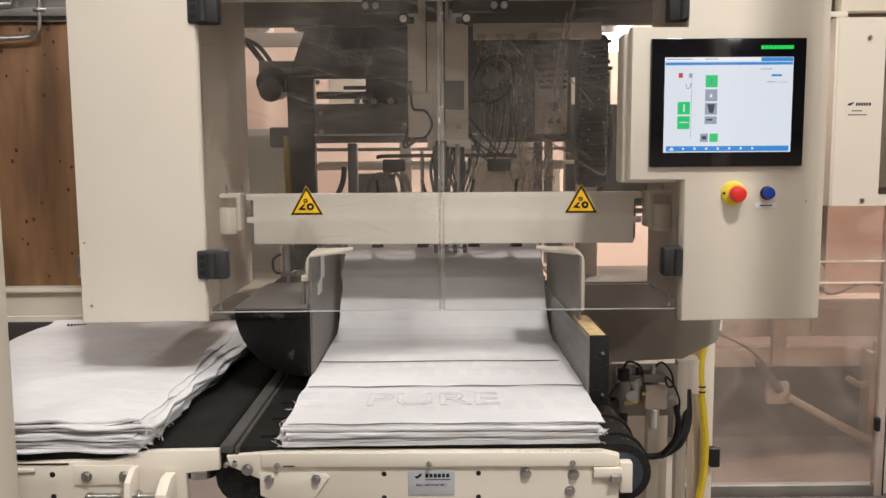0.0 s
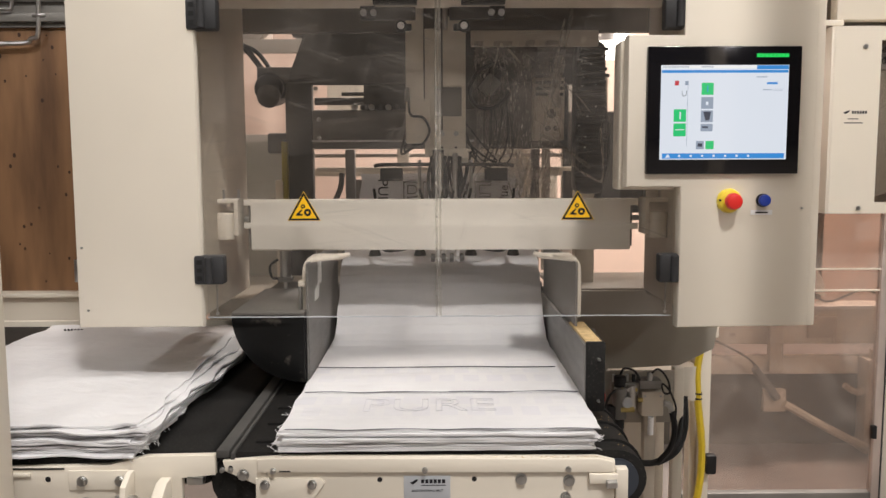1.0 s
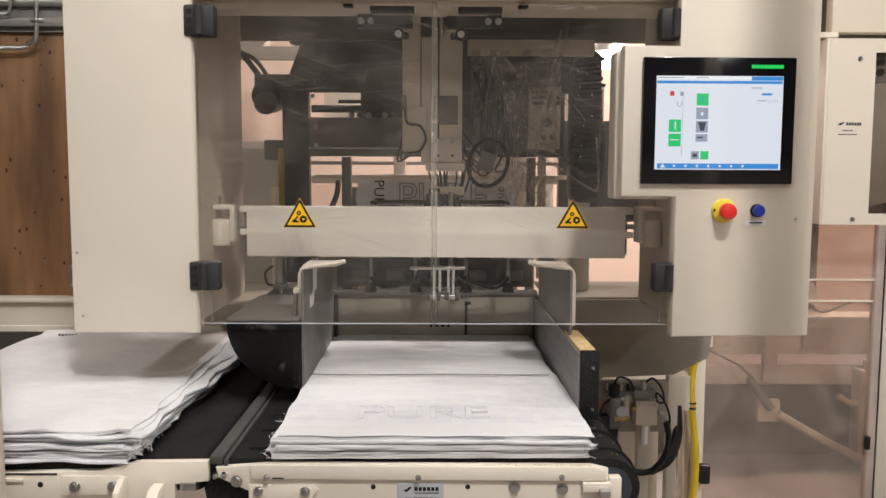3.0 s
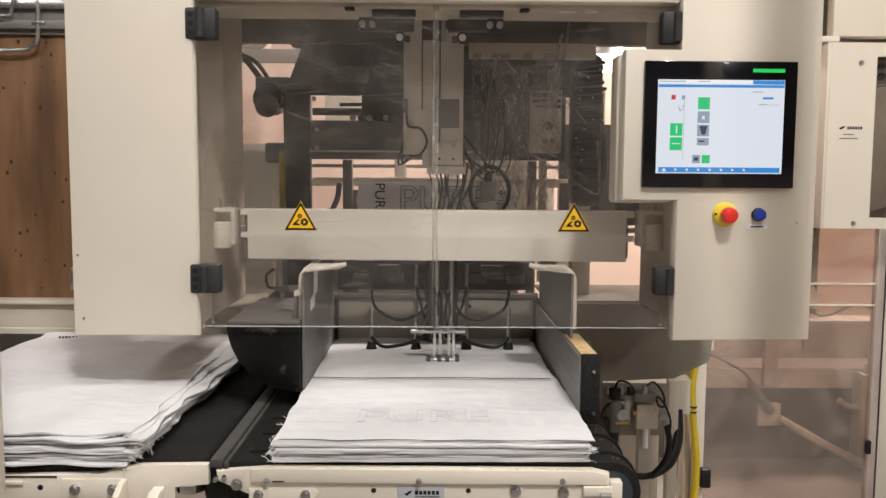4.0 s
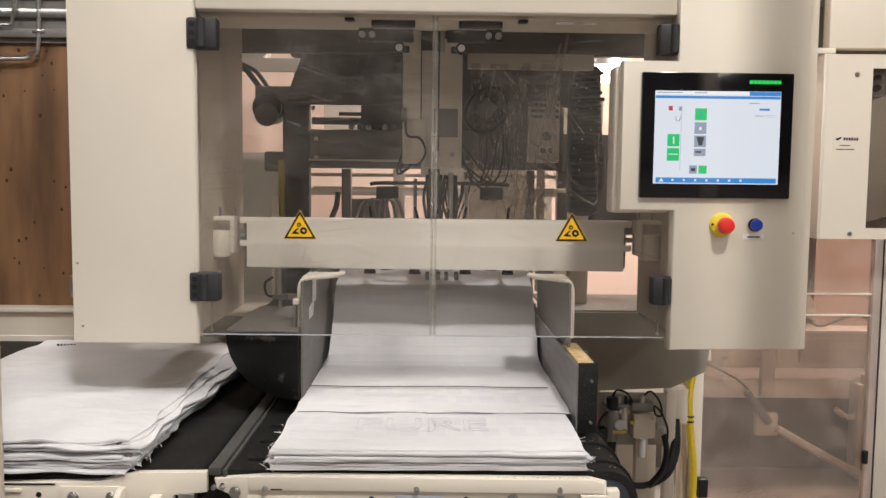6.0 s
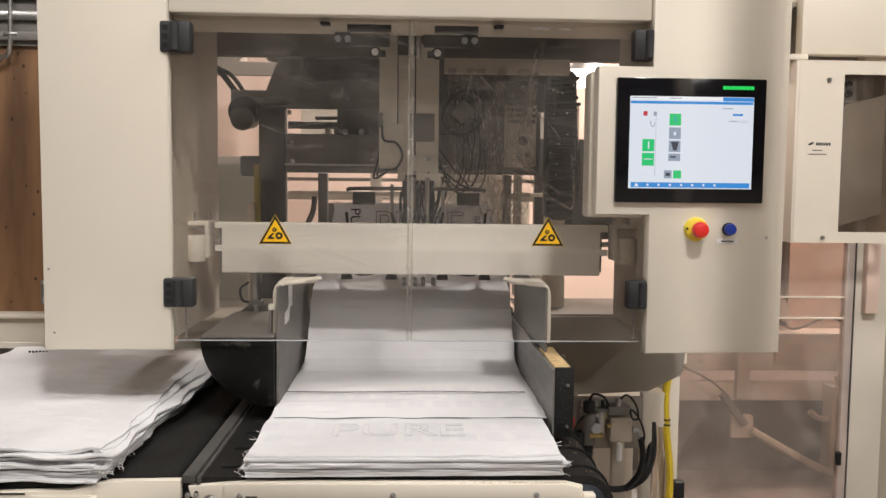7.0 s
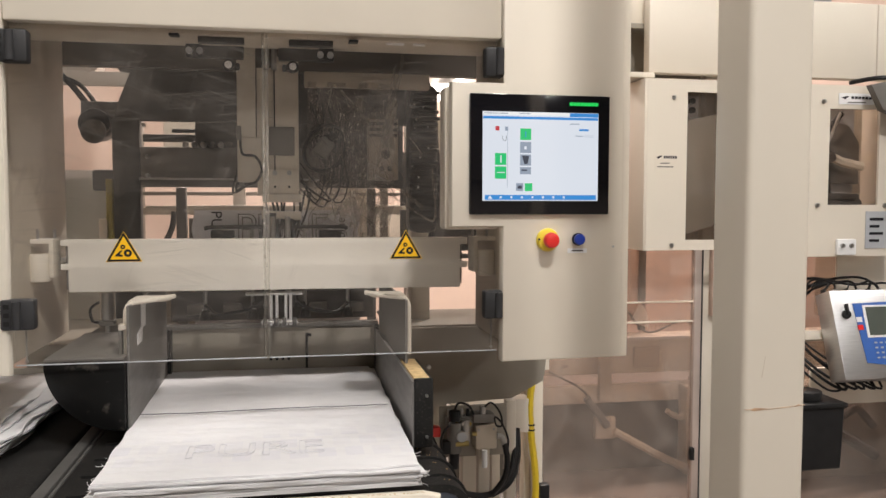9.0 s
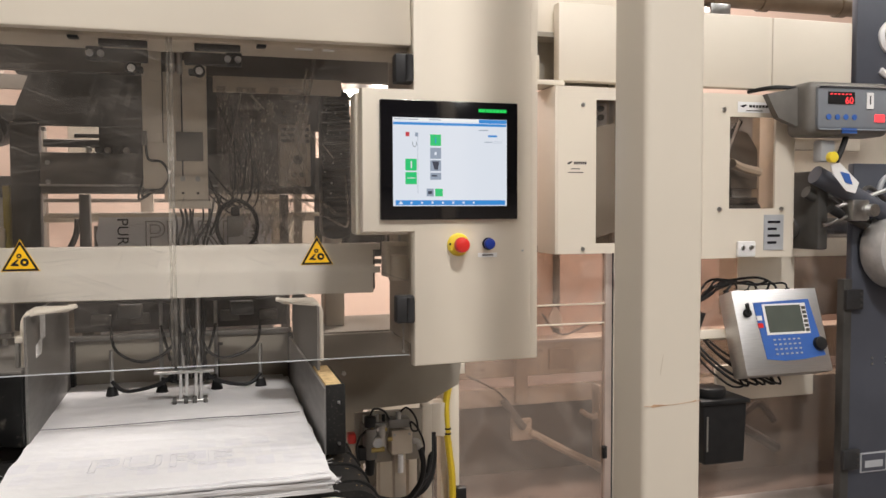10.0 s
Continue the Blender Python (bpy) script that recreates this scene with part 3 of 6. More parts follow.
def flat_bag(x, y, z, seed, label, mat, turn=0.0, thick=0.0042, lift=0.003, frays=5, rumple=0.0, ragged=1.0):
    b = thing("empty_bag", label, "bag", (x, y, z), "stacked empty bags")
    b.rotation_euler = (0, 0, radians(turn))
    lay_uv(part("sheet", bm_bag(BW, BL, thick, seed, lift, rumple, ragged), mat, b))
    if frays:
        tagged(part("loose_threads", bm_frays(BW, BL, frays, seed + 40), BAGW, b, "loose white threads"), kind="stuff")
    return b


rnd = random.Random(11)
zz = BELT + 0.0055
for k in range(8):
    dy = rnd.uniform(-0.005, 0.005) + (0.005 if k == 2 else 0)
    flat_bag(-0.012 + rnd.uniform(-0.009, 0.009), 1.462 + dy, zz, 20 + k, "flat empty white woven bag stacked on the centring belt", BAGW, rnd.uniform(-0.8, 0.8), lift=0.003, frays=6, rumple=0.0022 * k / 8)
    zz += 0.0047
TOPZ = zz
top = flat_bag(-0.008, 1.468, TOPZ, 31, "top empty white woven bag of the stack with faint print", BAGP, 0.3, lift=0.002, rumple=0.0022)
# Dark line for a crease and the door's shadow edge, floated above the sheets.
part("crease_shadow_line", bm_tube([(-0.325, 0.522, 0.0118), (-0.2, 0.514, 0.0118), (-0.05, 0.517, 0.0120), (0.1, 0.520, 0.0120), (0.2, 0.512, 0.0120), (0.325, 0.514, 0.0118)], 0.0016, 6), SHADE_LINE, top, "dark line for a crease and shadow edge")

GHOST = material("faint_print_ghost", (0.64, 0.64, 0.68), 0.55, 0, 0.06, 20, 0.1, 300)
lettering("print_ghost", "PURE", GHOST, top, 0.135, (-0.02, 0.165, 0.0096), rx=0, label="faint outlined print showing through", outline=True, line=0.0007)
zl = BELT - 0.002
for k in range(12):
    flat_bag(-0.970 + rnd.uniform(-0.024, 0.024), 1.470 + rnd.uniform(-0.02, 0.02), zl, 60 + k, "rumpled empty white woven bag stacked on the feed belt", BAGW, rnd.uniform(-2.2, 2.2), lift=0.004, frays=26, rumple=0.0085 * k / 12, ragged=2.4)
    zl += 0.0046
ltop = flat_bag(-0.972, 1.468, zl, 75, "rumpled top white woven bag on the feed belt", BAGW, 1.0, lift=0.004, frays=30, rumple=0.009, ragged=2.0)
for k in range(6):
    part("text_bar", bm_box(-0.26 + k * 0.011, -0.254 + k * 0.011, 1.02, 1.023, 0.004, 0.0125), INK, ltop)
threads = bmesh.new()
for x in (-0.80, -0.70, -0.73):
    bm_tube([(x, 1.466, 0.905), (x + 0.012, 1.458, 0.901), (x + 0.03, 1.449, 0.897 if x < -0.75 else 0.893), (x + 0.045, 1.452, 0.899)], 0.0012, 5, bm=threads)
tagged(part("loose_threads", threads, BAGW, ltop), kind="stuff")


# ---------- machine housing ----------
def left_housing():
    h = thing("side_housing", "tall cream powder-coated machine side housing", "machine housing")
    part("front_panel", bm_poly([(-0.905, 1.098), (-0.593, 1.098), (-0.593, 3.2), (-0.905, 3.2)], "y", 1.815, 1.85, 0.010), CREAM, h)
    part("inner_wall", bm_box(-0.652, -0.640, 1.85, 2.53, 1.095, 3.2), CREAM_DULL, h)
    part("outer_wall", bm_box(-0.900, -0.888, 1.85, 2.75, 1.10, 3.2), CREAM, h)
    part("back_wall", bm_box(-0.888, -0.652, 2.51, 2.53, 1.10, 3.2), CREAM_DULL, h)
    part("underside", bm_box(-0.888, -0.652, 1.85, 2.51, 1.10, 1.112), CREAM_DULL, h)
    hg = part("hinge", bm_cyl((-0.910, 1.835, 1.212), (-0.910, 1.835, 1.268), 0.007, 12, bevel=0.001), STEEL, h, "small steel door hinge")
    part("leaf", bm_box(-0.913, -0.898, 1.826, 1.834, 1.217, 1.263, 0.001), STEEL, hg)
    for x, z in ((-0.888, 1.300), (-0.878, 1.142)):
        part("screw", bm_cyl((x, 1.8155, z), (x, 1.8135, z), 0.003, 10), STEEL, h)


def header():
    h = thing("header_panel", "cream powder-coated header above the machine doors", "machine housing")
    part("panel", bm_box(-0.592, 0.592, 1.822, 1.86, 1.925, 3.2, 0.006), CREAM, h)
    # Unseen cover added to keep lamp light out of the machine.
    part("light_block_roof", bm_box(-0.89, 0.92, 1.86, 2.76, 2.14, 2.16), OLIVE, h)
    part("lower_lip", bm_box(-0.59, 0.59, 1.86, 2.02, 1.915, 1.932, 0.003), CREAM_DULL, h)
    for x in (-0.218, 0.215):
        part("catch", bm_box(x - 0.012, x + 0.012, 1.845, 1.875, 1.908, 1.9145, 0.002), BLACK, h)
    part("strip", bm_box(-0.165, -0.055, 1.875, 1.90, 1.900, 1.9145, 0.001), BLACK, h)
    part("strip", bm_box(0.055, 0.165, 1.875, 1.90, 1.900, 1.9145, 0.001), BLACK, h)
    part("bright_slot", bm_box(0.30, 0.345, 1.87, 1.88, 1.910, 1.9145), WHITE, h)
    part("bright_slot", bm_box(0.37, 0.40, 1.87, 1.88, 1.910, 1.9145), WHITE, h)


def control_cabinet():
    c = thing("control_cabinet", "cream control cabinet with a touch screen and push buttons", "control cabinet")
    Y = 1.803
    shape = [(0.592, 1.094), (0.918, 1.098), (0.918, 3.2), (0.592, 3.2), (0.592, 1.812), (0.457, 1.812), (0.457, 1.445), (0.592, 1.445)]
    part("door", bm_poly(shape, "y", Y, 1.85, 0.007), CREAM, c)
    part("screen_housing", bm_box(0.447, 0.590, 1.846, 1.92, 1.437, 1.806, 0.008), CREAM, c)
    part("side_frame", bm_box(0.924, 0.946, 1.826, 2.30, 1.094, 3.2, 0.004), CREAM, c)
    part("door_gap", bm_box(0.9175, 0.9245, 1.84, 1.86, 1.10, 3.2), BLACK, c)
    part("body", bm_box(0.662, 0.924, 1.85, 2.42, 1.098, 3.2, 0.004), CREAM_DULL, c)
    part("screw", bm_cyl((0.892, Y + 0.001, 1.392), (0.892, Y - 0.002, 1.392), 0.003, 10), STEEL, c)
    # touch screen
    s = part("touch_screen", bm_box(0.502, 0.874, Y - 0.012, Y + 0.004, 1.477, 1.783, 0.003), material("black_glass_front", (0.006, 0.006, 0.008), 0.10, 0, 0.02, 5, 0.0), c, "black framed touch screen showing a machine page")
    ys = Y - 0.0135

    def px(name, x0, x1, z0, z1, mat, d=0.0):
        return part(name, bm_box(x0, x1, ys - 0.0006 - d, ys + 0.0016, z0, z1), mat, s)
    px("display", 0.534, 0.842, 1.512, 1.738, LCD)
    px("title_bar", 0.534, 0.764, 1.7305, 1.737, glow("lit_title", (1, 1, 1), 1.0), 0.0006)
    px("title_bar", 0.764, 0.841, 1.7275, 1.737, LCD_BLUE, 0.0006)
    px("title_line", 0.535, 0.840, 1.7195, 1.726, LCD_BLUE, 0.0006)
    px("task_bar", 0.540, 0.837, 1.5145, 1.527, LCD_BLUE, 0.0006)
    px("tile", 0.632, 0.661, 1.667, 1.696, LCD_GREEN, 0.0006)
    px("tile", 0.632, 0.661, 1.634, 1.662, LCD_GREY, 0.0006)
    px("tile", 0.632, 0.661, 1.602, 1.630, LCD_GREY, 0.0006)
    px("tile", 0.632, 0.661, 1.580, 1.598, LCD_GREY, 0.0006)
    px("tile", 0.566, 0.596, 1.603, 1.633, LCD_GREEN, 0.0006)
    px("tile", 0.566, 0.596, 1.568, 1.599, LCD_GREEN, 0.0006)
    px("tile", 0.622, 0.641, 1.537, 1.557, LCD_GREY, 0.0006)
    px("tile", 0.645, 0.665, 1.537, 1.557, LCD_GREEN, 0.0006)
    px("tile", 0.567, 0.577, 1.690, 1.701, LCD_RED, 0.0006)
    px("tile", 0.592, 0.600, 1.690, 1.700, LCD_GREY, 0.0006)
    for k in range(8):
        px("icon", 0.551 + 0.028 * k, 0.556 + 0.028 * k, 1.5185, 1.5235, LCD, 0.0012)
    part("icon", bm_poly([(0.547, 1.517), (0.560, 1.517), (0.5535, 1.526)], "y", ys - 0.0018, ys), LCD, s)
    px("icon", 0.580, 0.583, 1.609, 1.627, LCD, 0.0012)
    px("icon", 0.571, 0.592, 1.583, 1.585, LCD, 0.0012)
    px("icon", 0.6455, 0.6475, 1.674, 1.689, LCD_BLUE, 0.0012)
    px("icon", 0.643, 0.649, 1.643, 1.651, LCD, 0.0012)
    part("icon", bm_poly([(0.637, 1.627), (0.656, 1.627), (0.652, 1.606), (0.643, 1.606)], "y", ys - 0.0018, ys), LCD_DARK, s)
    px("icon", 0.636, 0.650, 1.588, 1.592, LCD_DARK, 0.0012)
    px("icon", 0.626, 0.637, 1.543, 1.551, LCD_DARK, 0.0012)
    px("text_bar", 0.790, 0.815, 1.692, 1.697, LCD_BLUE, 0.0006)
    px("text_bar", 0.764, 0.790, 1.7085, 1.7105, LCD_GREY, 0.0006)
    px("text_bar", 0.780, 0.801, 1.678, 1.680, LCD_GREY, 0.0006)
    px("text_bar", 0.805, 0.829, 1.680, 1.6806, LCD_GREY, 0.0006)
    px("text_bar", 0.805, 0.829, 1.6765, 1.6771, LCD_GREY, 0.0006)
    px("text_bar", 0.5985, 0.5992, 1.545, 1.69, LCD_GREY, 0.0006)
    px("text_bar", 0.5365, 0.60, 1.7325, 1.7345, LCD_GREY, 0.001)
    px("text_bar", 0.63, 0.66, 1.7325, 1.7345, LCD_GREY, 0.001)
    bm = bm_tube([(0.585, ys - 0.001, 1.677), (0.586, ys - 0.001, 1.668), (0.5905, ys - 0.001, 1.664), (0.595, ys - 0.001, 1.668), (0.596, ys - 0.001, 1.677)], 0.0006, 5)
    part("icon", bm, LCD_DARK, s)
    for k in range(8):
        px("lit_logo", 0.764 + k * 0.0098, 0.7723 + k * 0.0098, 1.7565, 1.765, LED_GREEN, 0.0002)
    # emergency stop and blue button
    e = part("emergency_stop", bm_cyl((0.711, Y, 1.411), (0.711, Y - 0.014, 1.411), 0.031, 32, 0.027, 0.002), ESTOPY, c, "red mushroom emergency stop on yellow housing")
    part("neck", bm_cyl((0.711, Y - 0.014, 1.411), (0.711, Y - 0.030, 1.411), 0.014, 20), RED, e)
    part("mushroom_head", bm_cyl((0.711, Y - 0.026, 1.411), (0.711, Y - 0.048, 1.411), 0.021, 32, 0.0185, 0.005), RED, e)
    part("mark", bm_cyl((0.685, Y - 0.0125, 1.413), (0.685, Y - 0.0155, 1.413), 0.003, 10), INK, e)
    b = part("push_button", bm_cyl((0.794, Y, 1.412), (0.794, Y - 0.008, 1.412), 0.0165, 28, bevel=0.001), BLACK, c, "round blue push button")
    part("cap", bm_cyl((0.794, Y - 0.008, 1.412), (0.794, Y - 0.021, 1.412), 0.0145, 28, bevel=0.003), BLUE, b)
    l = part("button_label", bm_box(0.766, 0.819, Y - 0.0016, Y + 0.001, 1.376, 1.388), WHITE, c)
    part("text_bar", bm_box(0.777, 0.808, Y - 0.0026, Y - 0.001, 1.3805, 1.3835), INK, l)


left_housing()
header()
control_cabinet()


# ---------- clear doors ----------
def warning_sign(parent, x, z):
    s = part("warning_sign", bm_poly([(x - 0.040, z - 0.034), (x + 0.040, z - 0.034), (x, z + 0.037)], "y", 1.8445, 1.8465), INK, parent, "yellow hand crushing warning triangle")
    part("field", bm_poly([(x - 0.0318, z - 0.0292), (x + 0.0318, z - 0.0292), (x, z + 0.0268)], "y", 1.8435, 1.8450), YELLOW, s)
    part("border", bm_poly([(x - 0.0420, z - 0.0352), (x + 0.0420, z - 0.0352), (x, z + 0.0388)], "y", 1.8452, 1.8470), YELLOW, s)
    for dx, dz, r in ((0.0095, -0.0140, 0.0092), (-0.002, 0.0010, 0.0055)):
        part("roller_pictogram", bm_cyl((x + dx, 1.8436, z + dz), (x + dx, 1.8428, z + dz), r, 18), INK, s)
        part("roller_pictogram", bm_cyl((x + dx, 1.8429, z + dz), (x + dx, 1.8424, z + dz), r * 0.36, 12), YELLOW, s)
    part("hand_pictogram", bm_poly([(x - 0.021, z - 0.0215), (x - 0.003, z - 0.0225), (x - 0.002, z - 0.019), (x - 0.010, z - 0.0165), (x - 0.003, z - 0.0085), (x - 0.006, z - 0.0065), (x - 0.017, z - 0.0165)], "y", 1.8428, 1.8436), INK, s)


def clear_door(sign):
    name = "clear_door"
    d = thing(name, "scratched clear plastic machine door with black hinges", "machine door", (0, 0, 0), "pair of clear machine doors")
    a, b = (-0.590, -0.005) if sign < 0 else (0.001, 0.588)
    part("pane", bm_box(a, b, 1.848, 1.853, 1.119, 1.924, 0.001, 1), DOORGLASS, d)
    edge = bm_box(a, b, 1.8475, 1.8535, 1.1165, 1.1188)
    part("bottom_edge", edge, LABEL, d, "bright cut edge")
    e0, e1 = (-0.0115, -0.0048) if sign < 0 else (-0.0036, 0.0035)
    part("edge_strip", bm_box(e0, e1, 1.8445, 1.8475, 1.12, 1.92), EDGECLEAR, d)
    for z0, z1 in ((1.207, 1.279), (1.828, 1.903)):
        xc = -0.574 if sign < 0 else 0.583
        h = part("hinge", bm_box(xc - 0.037, xc + 0.037, 1.808, 1.848, z0, z1, 0.006), HINGE, d, "black plastic block hinge")
        xs = xc - 0.022 if sign < 0 else xc + 0.022
        for k in range(3):
            zc = z0 + (z1 - z0) * (0.22 + 0.28 * k)
            part("screw_pocket", bm_box(xs - 0.007, xs + 0.006, 1.8068, 1.809, zc - 0.0055, zc + 0.0055), material("deep_black", (0.004, 0.004, 0.004), 0.8), h)
        part("knuckle", bm_cyl((xc, 1.806, z0 + 0.004), (xc, 1.806, z1 - 0.004), 0.010, 14), HINGE, h)
    for z in (1.128,):
        xr = -0.565 if sign < 0 else 0.572
        part("rivet", bm_cyl((xr, 1.848, z), (xr, 1.843, z), 0.004, 12), STEEL, d)
    part("edge_rod", bm_cyl((-0.565 if sign < 0 else 0.572, 1.846, 1.13), (-0.565 if sign < 0 else 0.572, 1.846, 1.205), 0.0018, 8), STEEL, d)
    warning_sign(d, -0.341 if sign < 0 else 0.346, 1.398)


clear_door(-1)
clear_door(1)


# ---------- machine inside ----------
def press_beam():
    b = thing("cross_beam", "wide cream steel cross beam inside the machine", "machine beam")
    Y = 2.185
    shape = [(-0.572, 1.402), (-0.572, 1.385), (-0.552, 1.385), (-0.552, 1.335), (-0.572, 1.335), (-0.572, 1.318), (-0.552, 1.318), (-0.552, 1.256), (0.560, 1.252), (0.560, 1.312), (0.583, 1.312), (0.583, 1.33), (0.560, 1.33), (0.560, 1.382), (0.583, 1.382), (0.583, 1.402)]
    part("front_face", bm_poly(shape, "y", Y, Y + 0.012, 0.002), BEAM, b)
    part("top_flange", bm_box(-0.57, 0.58, Y + 0.012, Y + 0.05, 1.392, 1.402, 0.002), CREAM, b)
    part("bottom_flange", bm_box(-0.55, 0.558, Y + 0.012, Y + 0.07, 1.252, 1.262, 0.002), CREAM, b)
    part("inner_gusset", bm_box(-0.56, -0.548, Y + 0.012, Y + 0.09, 1.262, 1.392), GREY, b)
    part("inner_gusset", bm_box(0.556, 0.568, Y + 0.012, Y + 0.09, 1.262, 1.392), GREY, b)
    for s, x in ((-1, -0.600), (1, 0.614)):
        part("end_bracket", bm_poly([(x + s * 0.05, 1.405), (x - s * 0.018, 1.405), (x - s * 0.018, 1.30), (x - s * 0.006, 1.30), (x - s * 0.006, 1.393), (x + s * 0.05, 1.393)], "y", Y - 0.03, Y + 0.05, 0.002), CREAM, b)
        cy = part("end_cylinder", bm_cyl((x + s * 0.022, Y - 0.01, 1.288), (x + s * 0.022, Y - 0.01, 1.365), 0.030, 24, bevel=0.004), CREAM, b)
        part("bolt", bm_cyl((x + s * 0.026, Y - 0.01, 1.405), (x + s * 0.026, Y - 0.01, 1.432), 0.004, 8), STEEL, b)
        part("bolt", bm_cyl((x - s * 0.010, Y + 0.02, 1.405), (x - s * 0.010, Y + 0.02, 1.432), 0.004, 8), STEEL, b)
        part("latch_pin", bm_cyl((x - s * 0.026, Y + 0.02, 1.345), (x - s * 0.045, Y + 0.02, 1.345), 0.008, 10), STEEL, b)


press_beam()
ac = thing("air_cylinder", "small pneumatic cylinder hanging under the beam with a cable", "air cylinder", (-0.475, 2.30, 1.245))
part("barrel", bm_cyl((0, 0, -0.085), (0, 0, 0.0), 0.017, 18, bevel=0.002), STEEL, ac)
part("end_cap", bm_box(-0.021, 0.021, -0.02, 0.02, -0.10, -0.085, 0.003), GREY, ac)
part("rod", bm_cyl((0, 0, -0.15), (0, 0, -0.10), 0.007, 10), STEEL, ac)
part("fork", bm_box(-0.012, 0.012, -0.01, 0.01, -0.17, -0.145, 0.003), DARK, ac)
part("bracket", bm_box(-0.05, 0.03, -0.045, 0.03, 0.0, 0.012, 0.002), CREAM, ac)
part("cable", bm_tube([(-0.02, -0.01, -0.03), (-0.045, -0.01, -0.05), (-0.04, -0.01, -0.085), (-0.02, -0.01, -0.09)], 0.004), BLACK, ac)


def bag_guides():
    g = thing("bag_guide", "grey steel guide plate with cream bent edge beside the stack", "guide plate", (0, 0, 0), "guide plates along the stack")
    part("plate", bm_box(-0.346, -0.340, 1.885, 2.52, 0.915, 1.250), PLATE, g)
    part("front_edge", bm_tube([(-0.356, 1.93, 1.10), (-0.356, 1.93, 1.20), (-0.354, 1.93, 1.236), (-0.340, 1.935, 1.252), (-0.30, 1.95, 1.256), (-0.245, 1.99, 1.262)], 0.0065, 8), CREAM, g)
    part("top_flange", bm_poly([(-0.35, 1.93), (-0.262, 1.975), (-0.25, 2.06), (-0.35, 2.06)], "z", 1.250, 1.257), CREAM, g)
    part("hook", bm_box(-0.372, -0.352, 1.915, 1.945, 1.185, 1.200, 0.002), CREAM, g)
    part("hook", bm_box(-0.372, -0.364, 1.915, 1.945, 1.12, 1.185, 0.002), GREY, g)
    part("tape", bm_poly([(1.99, 1.135), (2.06, 1.135), (2.075, 1.17), (2.12, 1.17), (2.12, 1.235), (2.05, 1.235), (2.05, 1.175), (1.99, 1.165)], "x", -0.3398, -0.3388), WHITE, g, "torn strip of pale tape")
    g = thing("bag_guide", "grey guide board with black rubber end and chipboard core", "guide board", (0, 0, 0), "guide plates along the stack")
    part("plate", bm_box(0.338, 0.345, 1.682, 2.52, 0.918, 1.078), PLATE, g)
    part("upper_plate", bm_box(0.350, 0.356, 1.885, 2.52, 1.07, 1.250), PLATE, g)
    part("board", bm_box(0.345, 0.384, 1.69, 1.95, 0.92, 1.083, 0.002), CHIP, g, "bare chipboard core")
    part("rubber_end", bm_box(0.342, 0.388, 1.678, 1.690, 0.918, 1.086, 0.003), RUBBER, g, "black rubber end face")
    part("rubber_side", bm_box(0.384, 0.390, 1.69, 1.95, 0.918, 1.080), RUBBER, g)
    for z in (0.945, 1.045):
        bolt(g, 0.372, 1.678, z, 0.0035, "screw")
    part("front_edge", bm_tube([(0.366, 1.93, 1.10), (0.366, 1.93, 1.20), (0.364, 1.93, 1.236), (0.350, 1.935, 1.252), (0.31, 1.95, 1.256), (0.255, 1.99, 1.262)], 0.0065, 8), CREAM, g)
    part("top_flange", bm_poly([(0.36, 1.93), (0.272, 1.975), (0.26, 2.06), (0.36, 2.06)], "z", 1.250, 1.257), CREAM, g)
    d = thing("chute_guard", "black scuffed quarter-round guard under the machine", "guard")
    cx, cz, r = -0.335, 1.122, 0.19
    prof = [(-0.349, 1.118), (-0.349, 0.942)] + [(-0.349 - 0.188 * math.sin(a), 1.118 - 0.176 * math.cos(a)) for a in [k * math.pi / 28 for k in range(1, 15)]]
    part("front_face", bm_poly(prof, "y", 1.868, 1.884, 0.002), SCUFF, d)
    part("shell", bm_poly([(p[0] + 0.003, p[1] - 0.002 if p[1] > 1.1 else p[1] + 0.003) for p in prof], "y", 1.884, 2.50), SCUFF, d)
    part("top_cover", bm_box(-0.538, -0.352, 1.876, 2.30, 1.118, 1.124, 0.001), GREY, d)
    b = thing("back_gate", "slotted back plate behind the stack, shade in its olive-grey colour", "machine plate")
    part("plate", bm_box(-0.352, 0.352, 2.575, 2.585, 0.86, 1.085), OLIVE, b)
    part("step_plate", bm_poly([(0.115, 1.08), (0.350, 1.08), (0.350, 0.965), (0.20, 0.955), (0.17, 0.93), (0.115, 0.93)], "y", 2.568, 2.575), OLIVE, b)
    part("slot", bm_box(0.104, 0.112, 2.566, 2.576, 0.935, 1.062), BLACK, b)
    part("slot", bm_box(0.112, 0.124, 2.566, 2.576, 1.052, 1.062), BLACK, b)
    for k in range(4):
        part("hole", bm_cyl((-0.012 + k * 0.020, 2.5755, 0.977), (-0.012 + k * 0.020, 2.573, 0.977), 0.005, 12), BLACK, b)
    part("corner_post", bm_box(-0.352, -0.330, 2.53, 2.572, 0.86, 1.09), BLACK, b)
    part("corner_post", bm_box(0.338, 0.352, 2.53, 2.572, 0.86, 1.09), BLACK, b)
    part("top_rail", bm_box(-0.352, 0.352, 2.56, 2.60, 1.085, 1.10, 0.002), GREY, b)
    for k in range(6):
        part("text_bar", bm_box(-0.29 + k * 0.012, -0.282 + k * 0.012, 2.572, 2.576, 0.911 + 0.001 * k, 0.915 + 0.001 * k), INK, b)


bag_guides()


